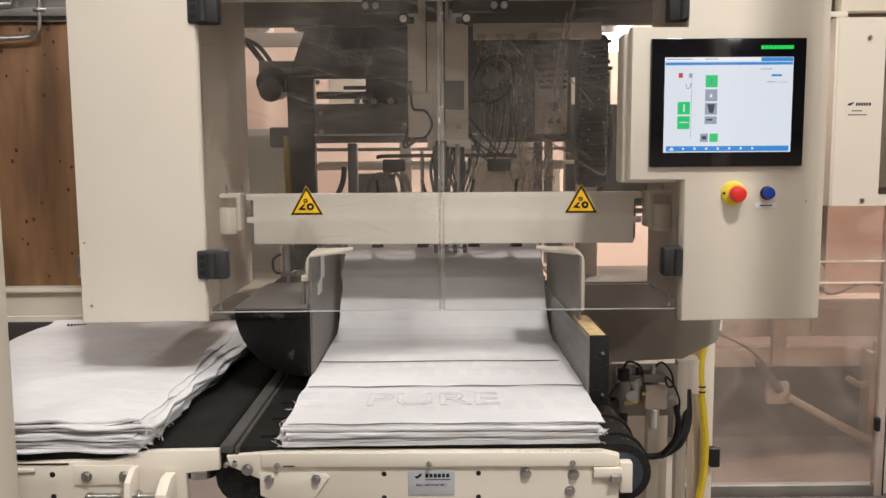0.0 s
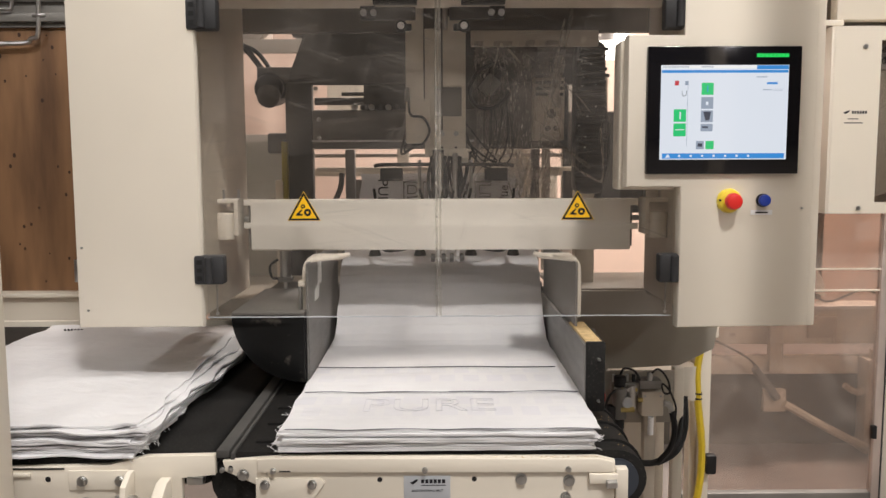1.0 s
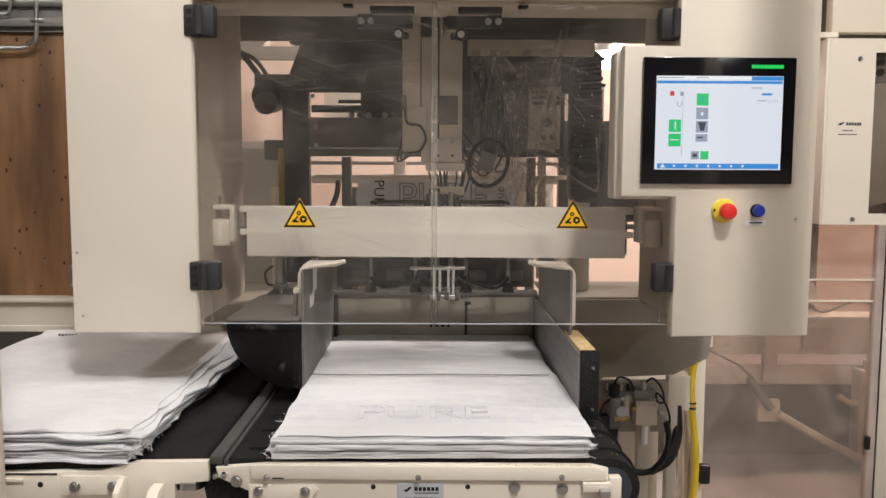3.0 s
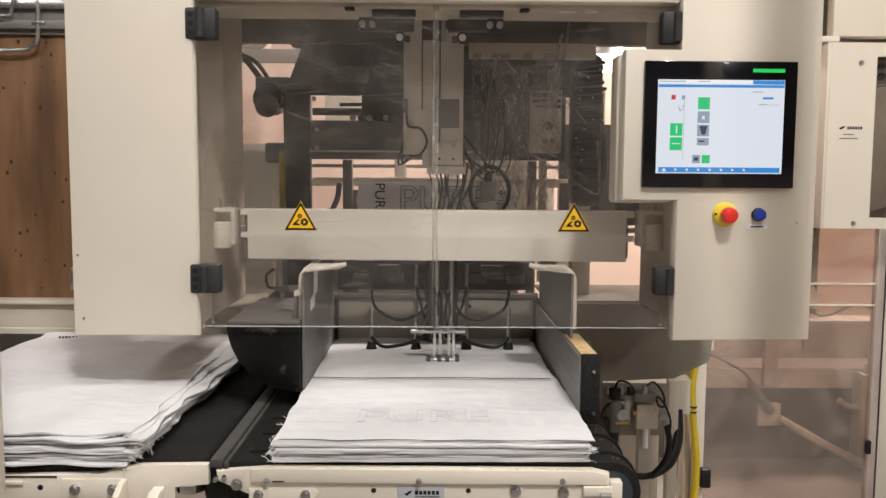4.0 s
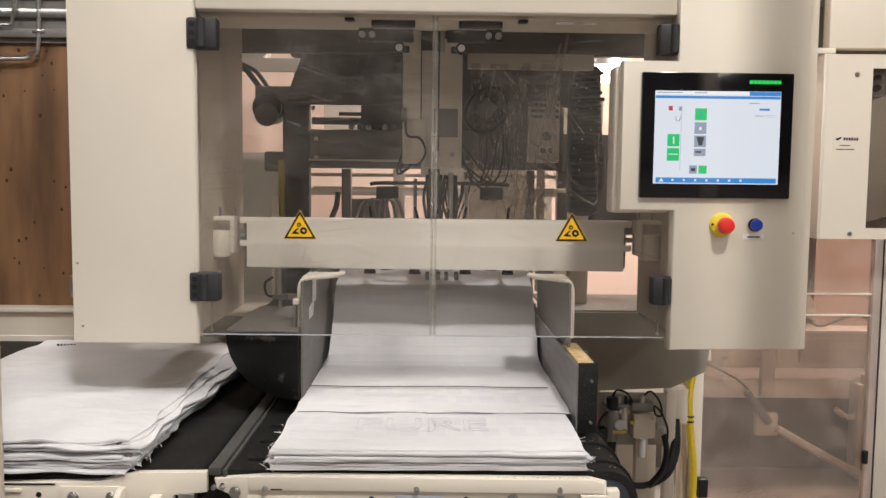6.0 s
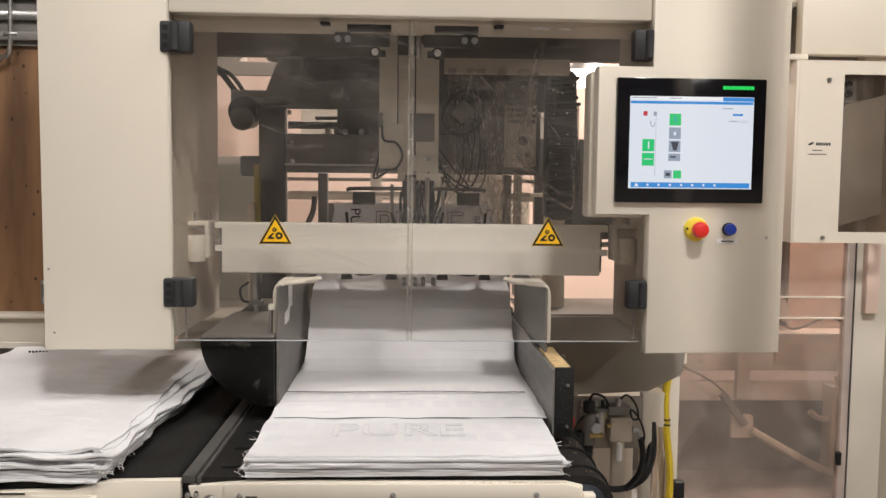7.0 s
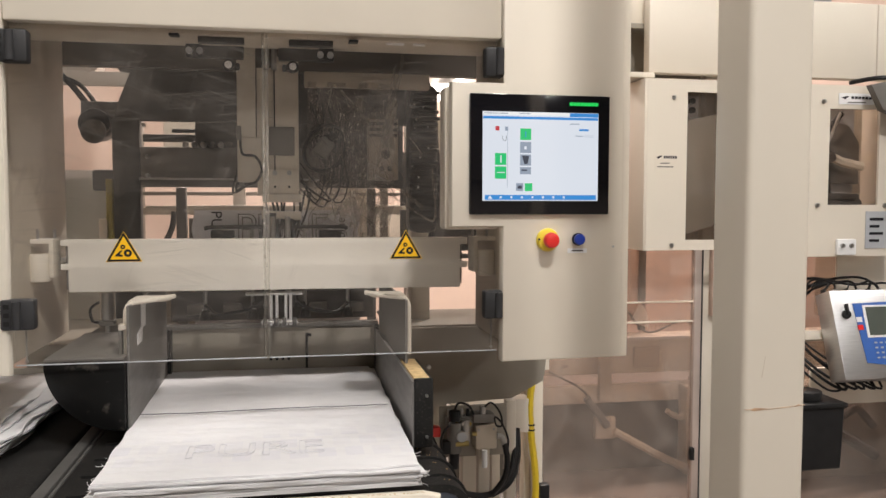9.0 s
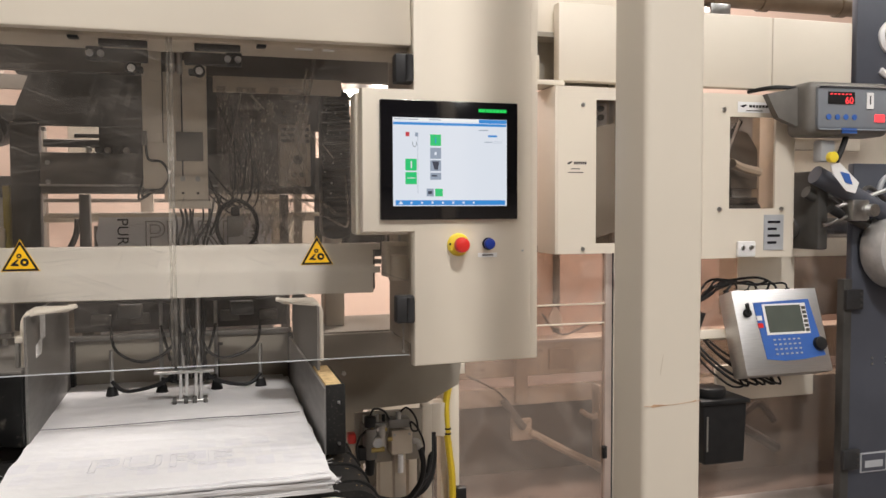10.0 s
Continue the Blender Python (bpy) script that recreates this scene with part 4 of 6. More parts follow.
def machine_table():
    t = thing("machine_table", "cream machine table with deck plates and legs", "machine frame")
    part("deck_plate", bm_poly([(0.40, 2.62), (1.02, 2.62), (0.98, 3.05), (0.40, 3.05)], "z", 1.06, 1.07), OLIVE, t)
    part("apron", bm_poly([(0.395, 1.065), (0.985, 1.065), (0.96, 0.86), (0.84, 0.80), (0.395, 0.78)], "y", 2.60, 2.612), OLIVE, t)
    part("bracket", bm_box(0.957, 1.074, 2.88, 2.92, 0.838, 0.882, 0.002), CREAM, t)
    part("leg", bm_box(1.015, 1.056, 2.90, 2.96, 0.0, 0.84, 0.004), CREAM, t)
    part("leg", bm_box(0.985, 1.015, 2.93, 2.99, 0.0, 0.80, 0.004), CREAM_DULL, t)
    part("leg", bm_box(0.735, 0.86, 2.95, 3.02, 0.0, 0.60, 0.004), CREAM, t)
    part("junction_box", bm_box(0.905, 0.985, 2.84, 2.92, 0.60, 0.735, 0.005), CREAM, t)
    part("side_post", bm_box(0.835, 0.87, 2.87, 2.92, 0.0, 0.70, 0.004), CREAM_DULL, t)
    part("screw", bm_cyl((0.535, 2.60, 0.925), (0.535, 2.592, 0.925), 0.008, 10), STEEL, t)
    part("screw", bm_cyl((1.02, 2.88, 0.868), (1.02, 2.874, 0.868), 0.006, 10), BLACK, t)
    part("rear_wall", bm_box(0.45, 0.70, 3.12, 3.13, 0.0, 1.05), OLIVE, t)
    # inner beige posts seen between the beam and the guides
    part("inner_post", bm_box(0.50, 0.57, 2.78, 2.86, 1.07, 1.9, 0.004), CREAM_DULL, t)
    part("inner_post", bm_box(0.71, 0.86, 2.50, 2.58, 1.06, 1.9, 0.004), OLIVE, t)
    part("inner_post", bm_box(-0.58, -0.545, 2.70, 2.76, 0.9, 1.45, 0.004), CREAM_DULL, t)
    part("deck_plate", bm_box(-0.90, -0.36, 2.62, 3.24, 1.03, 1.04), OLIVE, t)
    # Plate added to block the bright rear wall, with shade in its colour.
    part("low_blocker", bm_box(-0.98, -0.30, 3.25, 3.27, 0.5, 1.22), OLIVE, t)


machine_table()


def inner_machine():
    m = thing("machine_carriage_frame", "dark grey machine frame behind the clear doors", "machine frame")
    Y = 2.78
    # rounded dark cover plate with openings left between the bars
    part("top_plate", bm_poly([(-0.60, 2.10), (-0.52, 1.96), (-0.485, 1.955), (-0.535, 1.83), (-0.535, 1.79), (0.585, 1.79), (0.57, 1.83), (0.525, 1.97), (0.68, 1.98), (0.72, 2.10)], "y", Y, Y + 0.03, 0.003), DARK, m)
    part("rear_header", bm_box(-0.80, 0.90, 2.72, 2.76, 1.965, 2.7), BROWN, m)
    # Made-up dark plate; its blocks stand for highlights on dark machinery.
    part("dark_backdrop", bm_box(-0.345, 0.345, 2.66, 2.69, 1.10, 1.20, 0.003), DARK, m)
    for x in (-0.29, -0.17, 0.12, 0.25):
        part("highlight_block", bm_box(x, x + 0.06, 2.63, 2.66, 1.125, 1.16, 0.004), GREY, m)
    part("side_post", bm_box(-0.545, -0.455, Y - 0.01, Y + 0.04, 1.10, 1.80, 0.004), DARK, m)
    part("mid_bar", bm_box(-0.455, 0.16, Y - 0.01, Y + 0.03, 1.56, 1.70, 0.006), GREY, m)
    part("mid_bar", bm_box(-0.455, 0.16, Y - 0.03, Y - 0.01, 1.585, 1.592), STEEL, m)
    part("inner_block", bm_box(-0.27, 0.14, Y + 0.0, Y + 0.06, 1.70, 1.79, 0.004), DARK, m)
    part("right_plate", bm_box(0.12, 0.47, Y + 0.005, Y + 0.04, 1.56, 1.795, 0.004), DARK, m)
    part("yellow_bar", bm_box(-0.555, -0.535, 2.70, 2.73, 1.36, 1.585, 0.002), material("dull_yellow_bar", (0.30, 0.24, 0.05), 0.5), m, "dull yellow upright bar")
    part("cross_rail", bm_box(-0.46, 0.55, Y + 0.12, Y + 0.15, 1.478, 1.494, 0.003), CREAM_DULL, m)
    part("upright", bm_box(-0.345, -0.310, Y + 0.05, Y + 0.09, 1.0, 1.56, 0.004), GREY, m)
    part("upright", bm_box(0.342, 0.373, Y + 0.05, Y + 0.09, 1.0, 1.56, 0.004), GREY, m)
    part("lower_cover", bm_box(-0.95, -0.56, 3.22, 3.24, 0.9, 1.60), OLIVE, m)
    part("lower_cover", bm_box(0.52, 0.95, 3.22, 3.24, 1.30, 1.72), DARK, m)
    # Panels made up to dim the bright openings behind the frame.
    part("filler_panel", bm_box(0.12, 0.40, 3.36, 3.38, 1.05, 1.60, 0.004), CREAM_DULL, m)
    part("filler_panel", bm_box(-0.36, -0.20, 3.34, 3.36, 1.05, 1.44, 0.004), GREY, m)
    part("rear_rail", bm_box(-0.60, 0.60, 3.31, 3.335, 1.455, 1.485, 0.003), CREAM_DULL, m)
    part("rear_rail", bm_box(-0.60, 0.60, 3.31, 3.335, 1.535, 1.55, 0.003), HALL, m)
    part("rear_post", bm_box(-0.175, -0.125, 3.29, 3.31, 1.05, 1.62, 0.003), CREAM_DULL, m)
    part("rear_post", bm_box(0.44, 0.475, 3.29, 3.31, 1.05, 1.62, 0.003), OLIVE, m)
    for k in range(5):
        x = -0.34 + 0.03 * k
        part("rear_hose", bm_tube([(x, 3.28, 1.33), (x + 0.03, 3.27, 1.42 + 0.008 * k), (x + 0.07, 3.28, 1.43), (x + 0.09, 3.28, 1.36)], 0.007), GREY, m)
    part("rear_link", bm_tube([(-0.46, 3.2, 1.30), (-0.41, 3.2, 1.40), (-0.40, 3.2, 1.47)], 0.012, 8), DARK, m)
    part("thin_rod", bm_cyl((-0.46, Y + 0.1, 1.738), (-0.20, Y + 0.1, 1.738), 0.014, 12), DARK, m)
    part("thin_rod", bm_cyl((-0.36, Y + 0.1, 1.765), (-0.20, Y + 0.1, 1.765), 0.007, 12), DARK, m)
    # Given a lighter colour to make up for the shade cast on it.
    part("rail", bm_box(0.105, 0.52, 2.50, 2.53, 1.885, 1.935, 0.003), CREAM_DULL, m, "pale cross rail")
    for k in range(6):
        part("chain_roller", bm_cyl((-0.30 + 0.03 * k, Y - 0.012, 1.708), (-0.30 + 0.03 * k, Y - 0.03, 1.708), 0.011, 14, bevel=0.002), DARK if k % 2 else STEEL, m)
    for x, z in ((-0.43, 1.665), (-0.43, 1.60), (-0.44, 1.775)):
        bolt(m, x, Y - 0.01, z, 0.008)
    # beige slotted column with round holes
    col = part("slotted_column", bm_box(0.325, 0.43, 2.62, 2.68, 1.585, 1.80, 0.004), CREAM_DULL, m, "beige slotted housing")
    for k in range(6):
        part("slot", bm_box(0.33, 0.425, 2.615, 2.622, 1.735 + 0.02 * k, 1.745 + 0.02 * k), BLACK, col)
    for dx, dz, r in ((0.385, 1.675, 0.016), (0.372, 1.625, 0.009), (0.400, 1.625, 0.009)):
        part("hole", bm_cyl((dx, 2.6195, dz), (dx, 2.617, dz), r, 20), BLACK, col)
    part("plate", bm_box(0.335, 0.405, 2.612, 2.62, 1.88, 1.90, 0.002), GREY, m)


def cable_drum():
    d = thing("cable_chain", "black cable chain bundle with glossy links", "cable chain")
    rnd = random.Random(8)
    part("core", bm_box(0.47, 0.57, 2.60, 2.74, 1.40, 1.92, 0.03, 3), BLACK, d)
    for k in range(22):
        z = 1.42 + 0.022 * k
        part("link", bm_box(0.462 + rnd.uniform(0, 0.02), 0.578 - rnd.uniform(0, 0.02), 2.588, 2.602, z, z + 0.012, 0.003), BLACK, d)
    # Small steel bits scattered as glints on the chain.
    for k in range(12):
        x, z = rnd.uniform(0.47, 0.58), rnd.uniform(1.5, 1.88)
        part("glint_bit", bm_box(x, x + 0.006, 2.583, 2.589, z, z + 0.005, 0.001), STEEL, d)
    part("hose", bm_tube([(0.53, 2.66, 1.95), (0.56, 2.66, 1.85), (0.57, 2.66, 1.70), (0.59, 2.68, 1.55), (0.56, 2.70, 1.38)], 0.012), BLACK, d)
    part("bracket", bm_box(0.60, 0.64, 2.92, 2.95, 1.50, 1.83, 0.004), CREAM_DULL, d)


def motor():
    m = thing("gear_motor", "small black motor with cables on its bracket", "motor", (-0.66, 3.1, 1.80))
    part("body", bm_cyl((0, -0.07, 0), (0, 0.07, 0), 0.058, 24, bevel=0.006), BLACK, m)
    part("terminal_box", bm_box(-0.05, 0.09, -0.05, 0.05, 0.02, 0.085, 0.006), DARK, m)
    part("fan_cover", bm_cyl((0, -0.085, -0.03), (0, -0.07, -0.03), 0.045, 20), DARK, m)
    part("cable", bm_tube([(-0.03, 0, 0.07), (-0.10, 0, 0.16), (-0.16, 0.02, 0.21)], 0.012), BLACK, m)
    part("cable", bm_tube([(0.0, 0, 0.07), (-0.06, 0, 0.15), (-0.16, 0.02, 0.19)], 0.009), BLACK, m)
    part("bracket", bm_box(0.055, 0.085, -0.03, 0.03, -0.62, 0.02, 0.003), DARK, m)
    part("small_block", bm_box(-0.02, 0.06, -0.03, 0.03, -0.25, -0.17, 0.01), DARK, m)


inner_machine()
cable_drum()
motor()


def lift_column():
    """The fixed beige head that guides the gripper."""
    c = thing("lift_column", "beige double guide column hanging over the stack", "lift column")
    Y = 2.42
    part("left_plate", bm_box(-0.105, -0.048, Y, Y + 0.02, 1.57, 2.02, 0.003), CREAM, c)
    part("right_plate", bm_box(0.012, 0.085, Y, Y + 0.02, 1.53, 1.965, 0.003), CREAM, c)
    part("left_cheek", bm_box(-0.045, 0.008, Y + 0.01, Y + 0.03, 1.53, 1.93, 0.003), CREAM, c)
    part("window_plate", bm_box(-0.008, 0.072, Y - 0.006, Y, 1.655, 1.745, 0.002), GREY, c)
    part("bottom_block", bm_box(-0.016, 0.080, Y - 0.012, Y + 0.02, 1.535, 1.610, 0.003), CREAM, c)
    part("junction_plate", bm_box(-0.105, -0.03, Y - 0.008, Y, 1.575, 1.71, 0.003), CREAM, c)
    for x in (0.010, 0.054):
        part("knob", bm_cyl((x, Y - 0.012, 1.60), (x, Y - 0.018, 1.60), 0.008, 14), STEEL, c)
        part("hole", bm_cyl((x, Y - 0.0115, 1.556), (x, Y - 0.014, 1.556), 0.004, 12), BLACK, c)
    part("end_bar", bm_box(-0.030, 0.092, Y - 0.016, Y + 0.02, 1.508, 1.533, 0.003), CREAM, c)
    part("guide_gap", bm_box(0.008, 0.016, Y + 0.005, Y + 0.012, 1.55, 2.05), BLACK, c)
    part("guide_rod", bm_cyl((-0.004, 2.02, 1.86), (-0.004, 2.02, 2.1), 0.007, 12), STEEL, c)
    part("guide_rod", bm_cyl((0.016, 2.02, 1.86), (0.016, 2.02, 2.1), 0.007, 12), STEEL, c)
    part("cable", bm_tube([(-0.095, Y - 0.01, 1.72), (-0.09, Y - 0.015, 1.66), (-0.05, Y - 0.02, 1.65), (-0.03, Y - 0.02, 1.61), (-0.05, Y - 0.02, 1.57), (-0.085, Y - 0.01, 1.565)], 0.004), BLACK, c)
    part("sensor", bm_box(-0.108, -0.092, Y - 0.02, Y - 0.008, 1.70, 1.745, 0.002), GREY, c)


lift_column()


def door_latches():
    for s in (-1, 1):
        l = thing("door_latch", "black latch bar with white rollers under the header", "latch", (-0.017, 0, 0), "door latches")
        x = 0.0
        a, b = sorted((x + s * 0.045, x + s * 0.19))
        part("bar", bm_box(a, b, 2.0, 2.03, 1.885, 1.925, 0.003), DARK, l)
        part("block", bm_box(s * 0.17 - 0.02, s * 0.17 + 0.02, 1.985, 2.0, 1.88, 1.925, 0.003), BLACK, l)
        for dx in (0.154, 0.180):
            k = part("roller", bm_cyl((s * dx, 1.985, 1.897), (s * dx, 1.970, 1.897), 0.0085, 18, bevel=0.002), LABEL, l)
        part("arm", bm_box(min(s * 0.055, s * 0.095), max(s * 0.055, s * 0.095), 1.985, 2.0, 1.853, 1.870, 0.003), BLACK, l)
        ring = part("roller", bm_cyl((s * 0.082, 1.985, 1.862), (s * 0.082, 1.968, 1.862), 0.0155, 22, bevel=0.003), BLACK, l)
        part("cap", bm_cyl((s * 0.082, 1.968, 1.862), (s * 0.082, 1.962, 1.862), 0.0095, 18, bevel=0.002), WHITE, ring)


door_latches()


def plastic_film():
    f = thing("plastic_film", "crumpled clear plastic film hanging inside the machine", "plastic film")
    rnd = random.Random(4)
    bm = bmesh.new()
    nx, nz = 30, 52
    g = [[bm.verts.new((0.115 + 0.30 * i / nx * (1 - 0.10 * j / nz) + 0.02 * noise.noise(Vector((i * 0.2, j * 0.1, 1))),
                        2.50 + 0.05 * noise.noise(Vector((i * 0.30 + j * 0.10, j * 0.05, 4))) + 0.012 * noise.noise(Vector((i * 0.8 + j * 0.3, j * 0.12, 9))),
                        1.90 - 0.56 * j / nz)) for i in range(nx + 1)] for j in range(nz + 1)]
    for j in range(nz):
        for i in range(nx):
            bm.faces.new((g[j][i], g[j][i + 1], g[j + 1][i + 1], g[j + 1][i]))
    ob = part("sheet", bm, FILM, f)
    # Thin whitish tubes draw the bright streaks that reflections make along folds.
    for k in range(46):
        x, z = rnd.uniform(0.13, 0.38), rnd.uniform(1.48, 1.88)
        d = Vector((rnd.uniform(-0.06, 0.12), rnd.uniform(-0.01, 0.01), -rnd.uniform(0.05, 0.24)))
        p = Vector((x, 2.44, z))
        part("fold", bm_tube([p, p + d * 0.5 + Vector((rnd.uniform(-0.015, 0.015), 0, 0)), p + d], rnd.uniform(0.0006, 0.0020), 5), FILM, f)
    part("tape_strap", bm_tube([(0.40, 2.45, 1.96), (0.37, 2.45, 1.80), (0.335, 2.45, 1.62)], 0.004, 5), FILM, f)
    part("tape_strap", bm_tube([(0.22, 2.45, 1.87), (0.30, 2.45, 1.78), (0.36, 2.45, 1.72)], 0.004, 5), FILM, f)
    part("tape_strap", bm_tube([(0.315, 2.45, 1.57), (0.40, 2.45, 1.52), (0.49, 2.45, 1.46), (0.53, 2.45, 1.46), (0.52, 2.45, 1.62)], 0.004, 5), FILM, f)
    part("tape_strap", bm_tube([(0.43, 2.47, 2.02), (0.41, 2.47, 1.90), (0.37, 2.47, 1.75)], 0.006, 6), STRAP, f)
    part("tape_strap", bm_tube([(0.33, 2.46, 1.60), (0.42, 2.46, 1.545), (0.49, 2.46, 1.49)], 0.006, 6), STRAP, f)


plastic_film()


def hose_bundle():
    """Black hoses looping beside the lift column."""
    h = thing("hose_bundle", "bundle of thin black hoses looping beside the column", "hoses")
    rnd = random.Random(21)
    for k in range(5):
        x = 0.10 + 0.018 * k
        part("hose", bm_tube([(0.06 + rnd.uniform(0, 0.03), 2.47, 1.60 + rnd.uniform(-0.03, 0.12)), (x + 0.03, 2.45 + rnd.uniform(-0.02, 0.03), 1.53 - rnd.uniform(0, 0.05)), (x + 0.07, 2.48, 1.62 + rnd.uniform(-0.04, 0.06)), (x + rnd.uniform(0, 0.08), 2.50, 1.80 + rnd.uniform(-0.06, 0.06))], rnd.uniform(0.002, 0.0035)), BLACK, h)
    for k in range(2):
        x = -0.11 - 0.01 * k
        part("hose", bm_tube([(-0.06, 2.44, 1.575), (x, 2.43, 1.545 - 0.008 * k), (x + 0.015, 2.43, 1.60 + 0.01 * k), (-0.10, 2.45, 1.70)], 0.0035), BLACK, h)
    for k in range(9):
        x = -0.015 + 0.013 * k
        s = rnd.uniform(-0.012, 0.012)
        part("hose", bm_tube([(x * 1.5 - 0.01, 2.45, 1.545), (x * 1.2 + s, 2.43 + s, 1.47), (0.03 + (x - 0.03) * 0.8 - s, 2.42, 1.40), (0.03 + (x - 0.03) * 0.7, 2.42, 1.33)], rnd.uniform(0.0025, 0.0045)), BLACK, h)
    # A few steel bits added as sheen on the hoses.
    for k in range(6):
        x, z = rnd.uniform(0.0, 0.08), rnd.uniform(1.38, 1.48)
        part("glint_bit", bm_box(x, x + 0.008, 2.412, 2.418, z, z + 0.005, 0.001), STEEL, h)


hose_bundle()


def air_unit():
    a = thing("air_service_unit", "grey compressed-air valve unit with brass fittings and hoses", "valve unit")
    Y = 2.46
    part("solenoid", bm_box(0.675, 0.75, Y, Y + 0.06, 0.66, 0.745, 0.005), CREAM_DULL, a)
    part("solenoid_cap", bm_box(0.665, 0.74, Y - 0.01, Y + 0.05, 0.755, 0.785, 0.004), GREY, a)
    part("regulator", bm_cyl((0.60, Y, 0.655), (0.60, Y, 0.76), 0.024, 18, bevel=0.004), GREY, a)
    part("regulator_knob", bm_cyl((0.60, Y, 0.765), (0.60, Y, 0.80), 0.020, 14, bevel=0.003), BLACK, a)
    part("regulator", bm_cyl((0.640, Y, 0.69), (0.640, Y, 0.77), 0.016, 16, bevel=0.003), STEEL, a)
    part("red_cap", bm_box(0.522, 0.550, Y - 0.02, Y + 0.02, 0.715, 0.75, 0.006), RED, a, "red shut-off cap")
    part("gauge", bm_cyl((0.622, Y - 0.01, 0.715), (0.622, Y - 0.026, 0.715), 0.019, 22, bevel=0.002), STEEL, a)
    part("fitting", bm_cyl((0.60, Y - 0.02, 0.69), (0.645, Y - 0.02, 0.69), 0.009, 10), BRASS, a, "brass fitting")
    part("fitting", bm_cyl((0.66, Y - 0.01, 0.72), (0.675, Y - 0.01, 0.72), 0.008, 10), BRASS, a)
    part("fitting", bm_cyl((0.70, Y, 0.785), (0.70, Y, 0.81), 0.009, 10), STEEL, a)
    part("elbow", bm_tube([(0.75, Y, 0.705), (0.768, Y, 0.70), (0.775, Y - 0.005, 0.675)], 0.010, 10), STEEL, a)
    part("hose", bm_tube([(0.775, Y - 0.005, 0.68), (0.785, Y - 0.01, 0.62), (0.77, Y - 0.02, 0.56), (0.73, Y - 0.02, 0.51)], 0.010), BLACK, a)
    part("hose", bm_tube([(0.84, Y + 0.1, 0.70), (0.83, Y + 0.06, 0.62), (0.80, Y + 0.02, 0.56), (0.735, Y, 0.505), (0.66, Y - 0.02, 0.51), (0.58, Y - 0.05, 0.55)], 0.011), BLACK, a)
    part("hose", bm_tube([(0.85, Y + 0.1, 0.70), (0.842, Y + 0.06, 0.60), (0.80, Y + 0.02, 0.53), (0.735, Y + 0.02, 0.49)], 0.010), BLACK, a)
    part("cable_loop", bm_tube([(0.70, Y, 0.80), (0.725, Y - 0.01, 0.825), (0.757, Y - 0.01, 0.79), (0.765, Y - 0.01, 0.745), (0.745, Y - 0.01, 0.745), (0.74, Y - 0.01, 0.775), (0.765, Y - 0.01, 0.75), (0.79, Y, 0.69), (0.785, Y, 0.63)], 0.0035), BLACK, a)
    part("cable_loop", bm_tube([(0.60, Y, 0.655), (0.612, Y, 0.625), (0.60, Y, 0.60), (0.585, Y, 0.615), (0.60, Y, 0.635)], 0.005), BLACK, a)
    part("bracket", bm_box(0.56, 0.80, Y + 0.06, Y + 0.075, 0.62, 0.80, 0.002), OLIVE, a)
    part("manifold", bm_box(0.575, 0.665, Y - 0.002, Y + 0.045, 0.735, 0.775, 0.004), GREY, a)
    for k in range(4):
        part("fitting", bm_cyl((0.585 + 0.022 * k, Y - 0.012, 0.755), (0.585 + 0.022 * k, Y + 0.0, 0.755), 0.007, 10), BRASS if k % 2 else STEEL, a)
        part("push_fitting", bm_cyl((0.585 + 0.022 * k, Y + 0.02, 0.775), (0.585 + 0.022 * k, Y + 0.02, 0.80), 0.006, 10), BLACK if k % 2 else STEEL, a)
    part("gauge_face", bm_cyl((0.622, Y - 0.026, 0.715), (0.622, Y - 0.0275, 0.715), 0.015, 20), LABEL, a)
    part("spring_link", bm_box(0.555, 0.585, Y - 0.02, Y + 0.02, 0.655, 0.70, 0.005), BLACK, a)
    part("drain", bm_cyl((0.60, Y, 0.60), (0.60, Y, 0.655), 0.014, 14, 0.018, 0.002), BLACK, a)
    part("valve_stem", bm_cyl((0.705, Y - 0.005, 0.60), (0.705, Y - 0.005, 0.66), 0.010, 12), WHITE, a)
    part("screw", bm_cyl((0.685, Y, 0.73), (0.685, Y - 0.004, 0.73), 0.004, 8), STEEL, a)
    part("screw", bm_cyl((0.738, Y, 0.73), (0.738, Y - 0.004, 0.73), 0.004, 8), STEEL, a)
    part("hose", bm_tube([(0.607, Y + 0.02, 0.80), (0.615, Y, 0.825), (0.65, Y, 0.815), (0.672, Y, 0.775)], 0.004), BLACK, a)
    part("hose", bm_tube([(0.585, Y - 0.012, 0.755), (0.560, Y - 0.03, 0.74), (0.548, Y - 0.03, 0.70), (0.56, Y - 0.02, 0.64)], 0.004), BLACK, a)
    part("bracket_post", bm_box(0.69, 0.73, Y + 0.02, Y + 0.06, 0.0, 0.66, 0.003), CREAM_DULL, a)
    part("bracket_post", bm_box(0.80, 0.835, Y + 0.06, Y + 0.10, 0.0, 0.81, 0.003), CREAM, a)


air_unit()
h = thing("yellow_hose", "thick yellow hose tied along the machine leg", "hose")
part("hose", bm_tube([(1.00, 2.86, 0.80), (0.985, 2.85, 0.72), (0.99, 2.85, 0.60), (1.01, 2.85, 0.42), (1.005, 2.85, 0.26), (0.97, 2.84, 0.13), (0.90, 2.83, 0.02), (0.80, 2.9, 0.012)], 0.014), HOSE, h)
for z in (0.625, 0.605):
    part("cable_tie", bm_cyl((0.989, 2.85, z), (0.9895, 2.85, z + 0.006), 0.0165, 14), BLACK, h)
part("clamp", bm_box(1.035, 1.075, 2.86, 2.90, 0.30, 0.375, 0.006), BLACK, h)


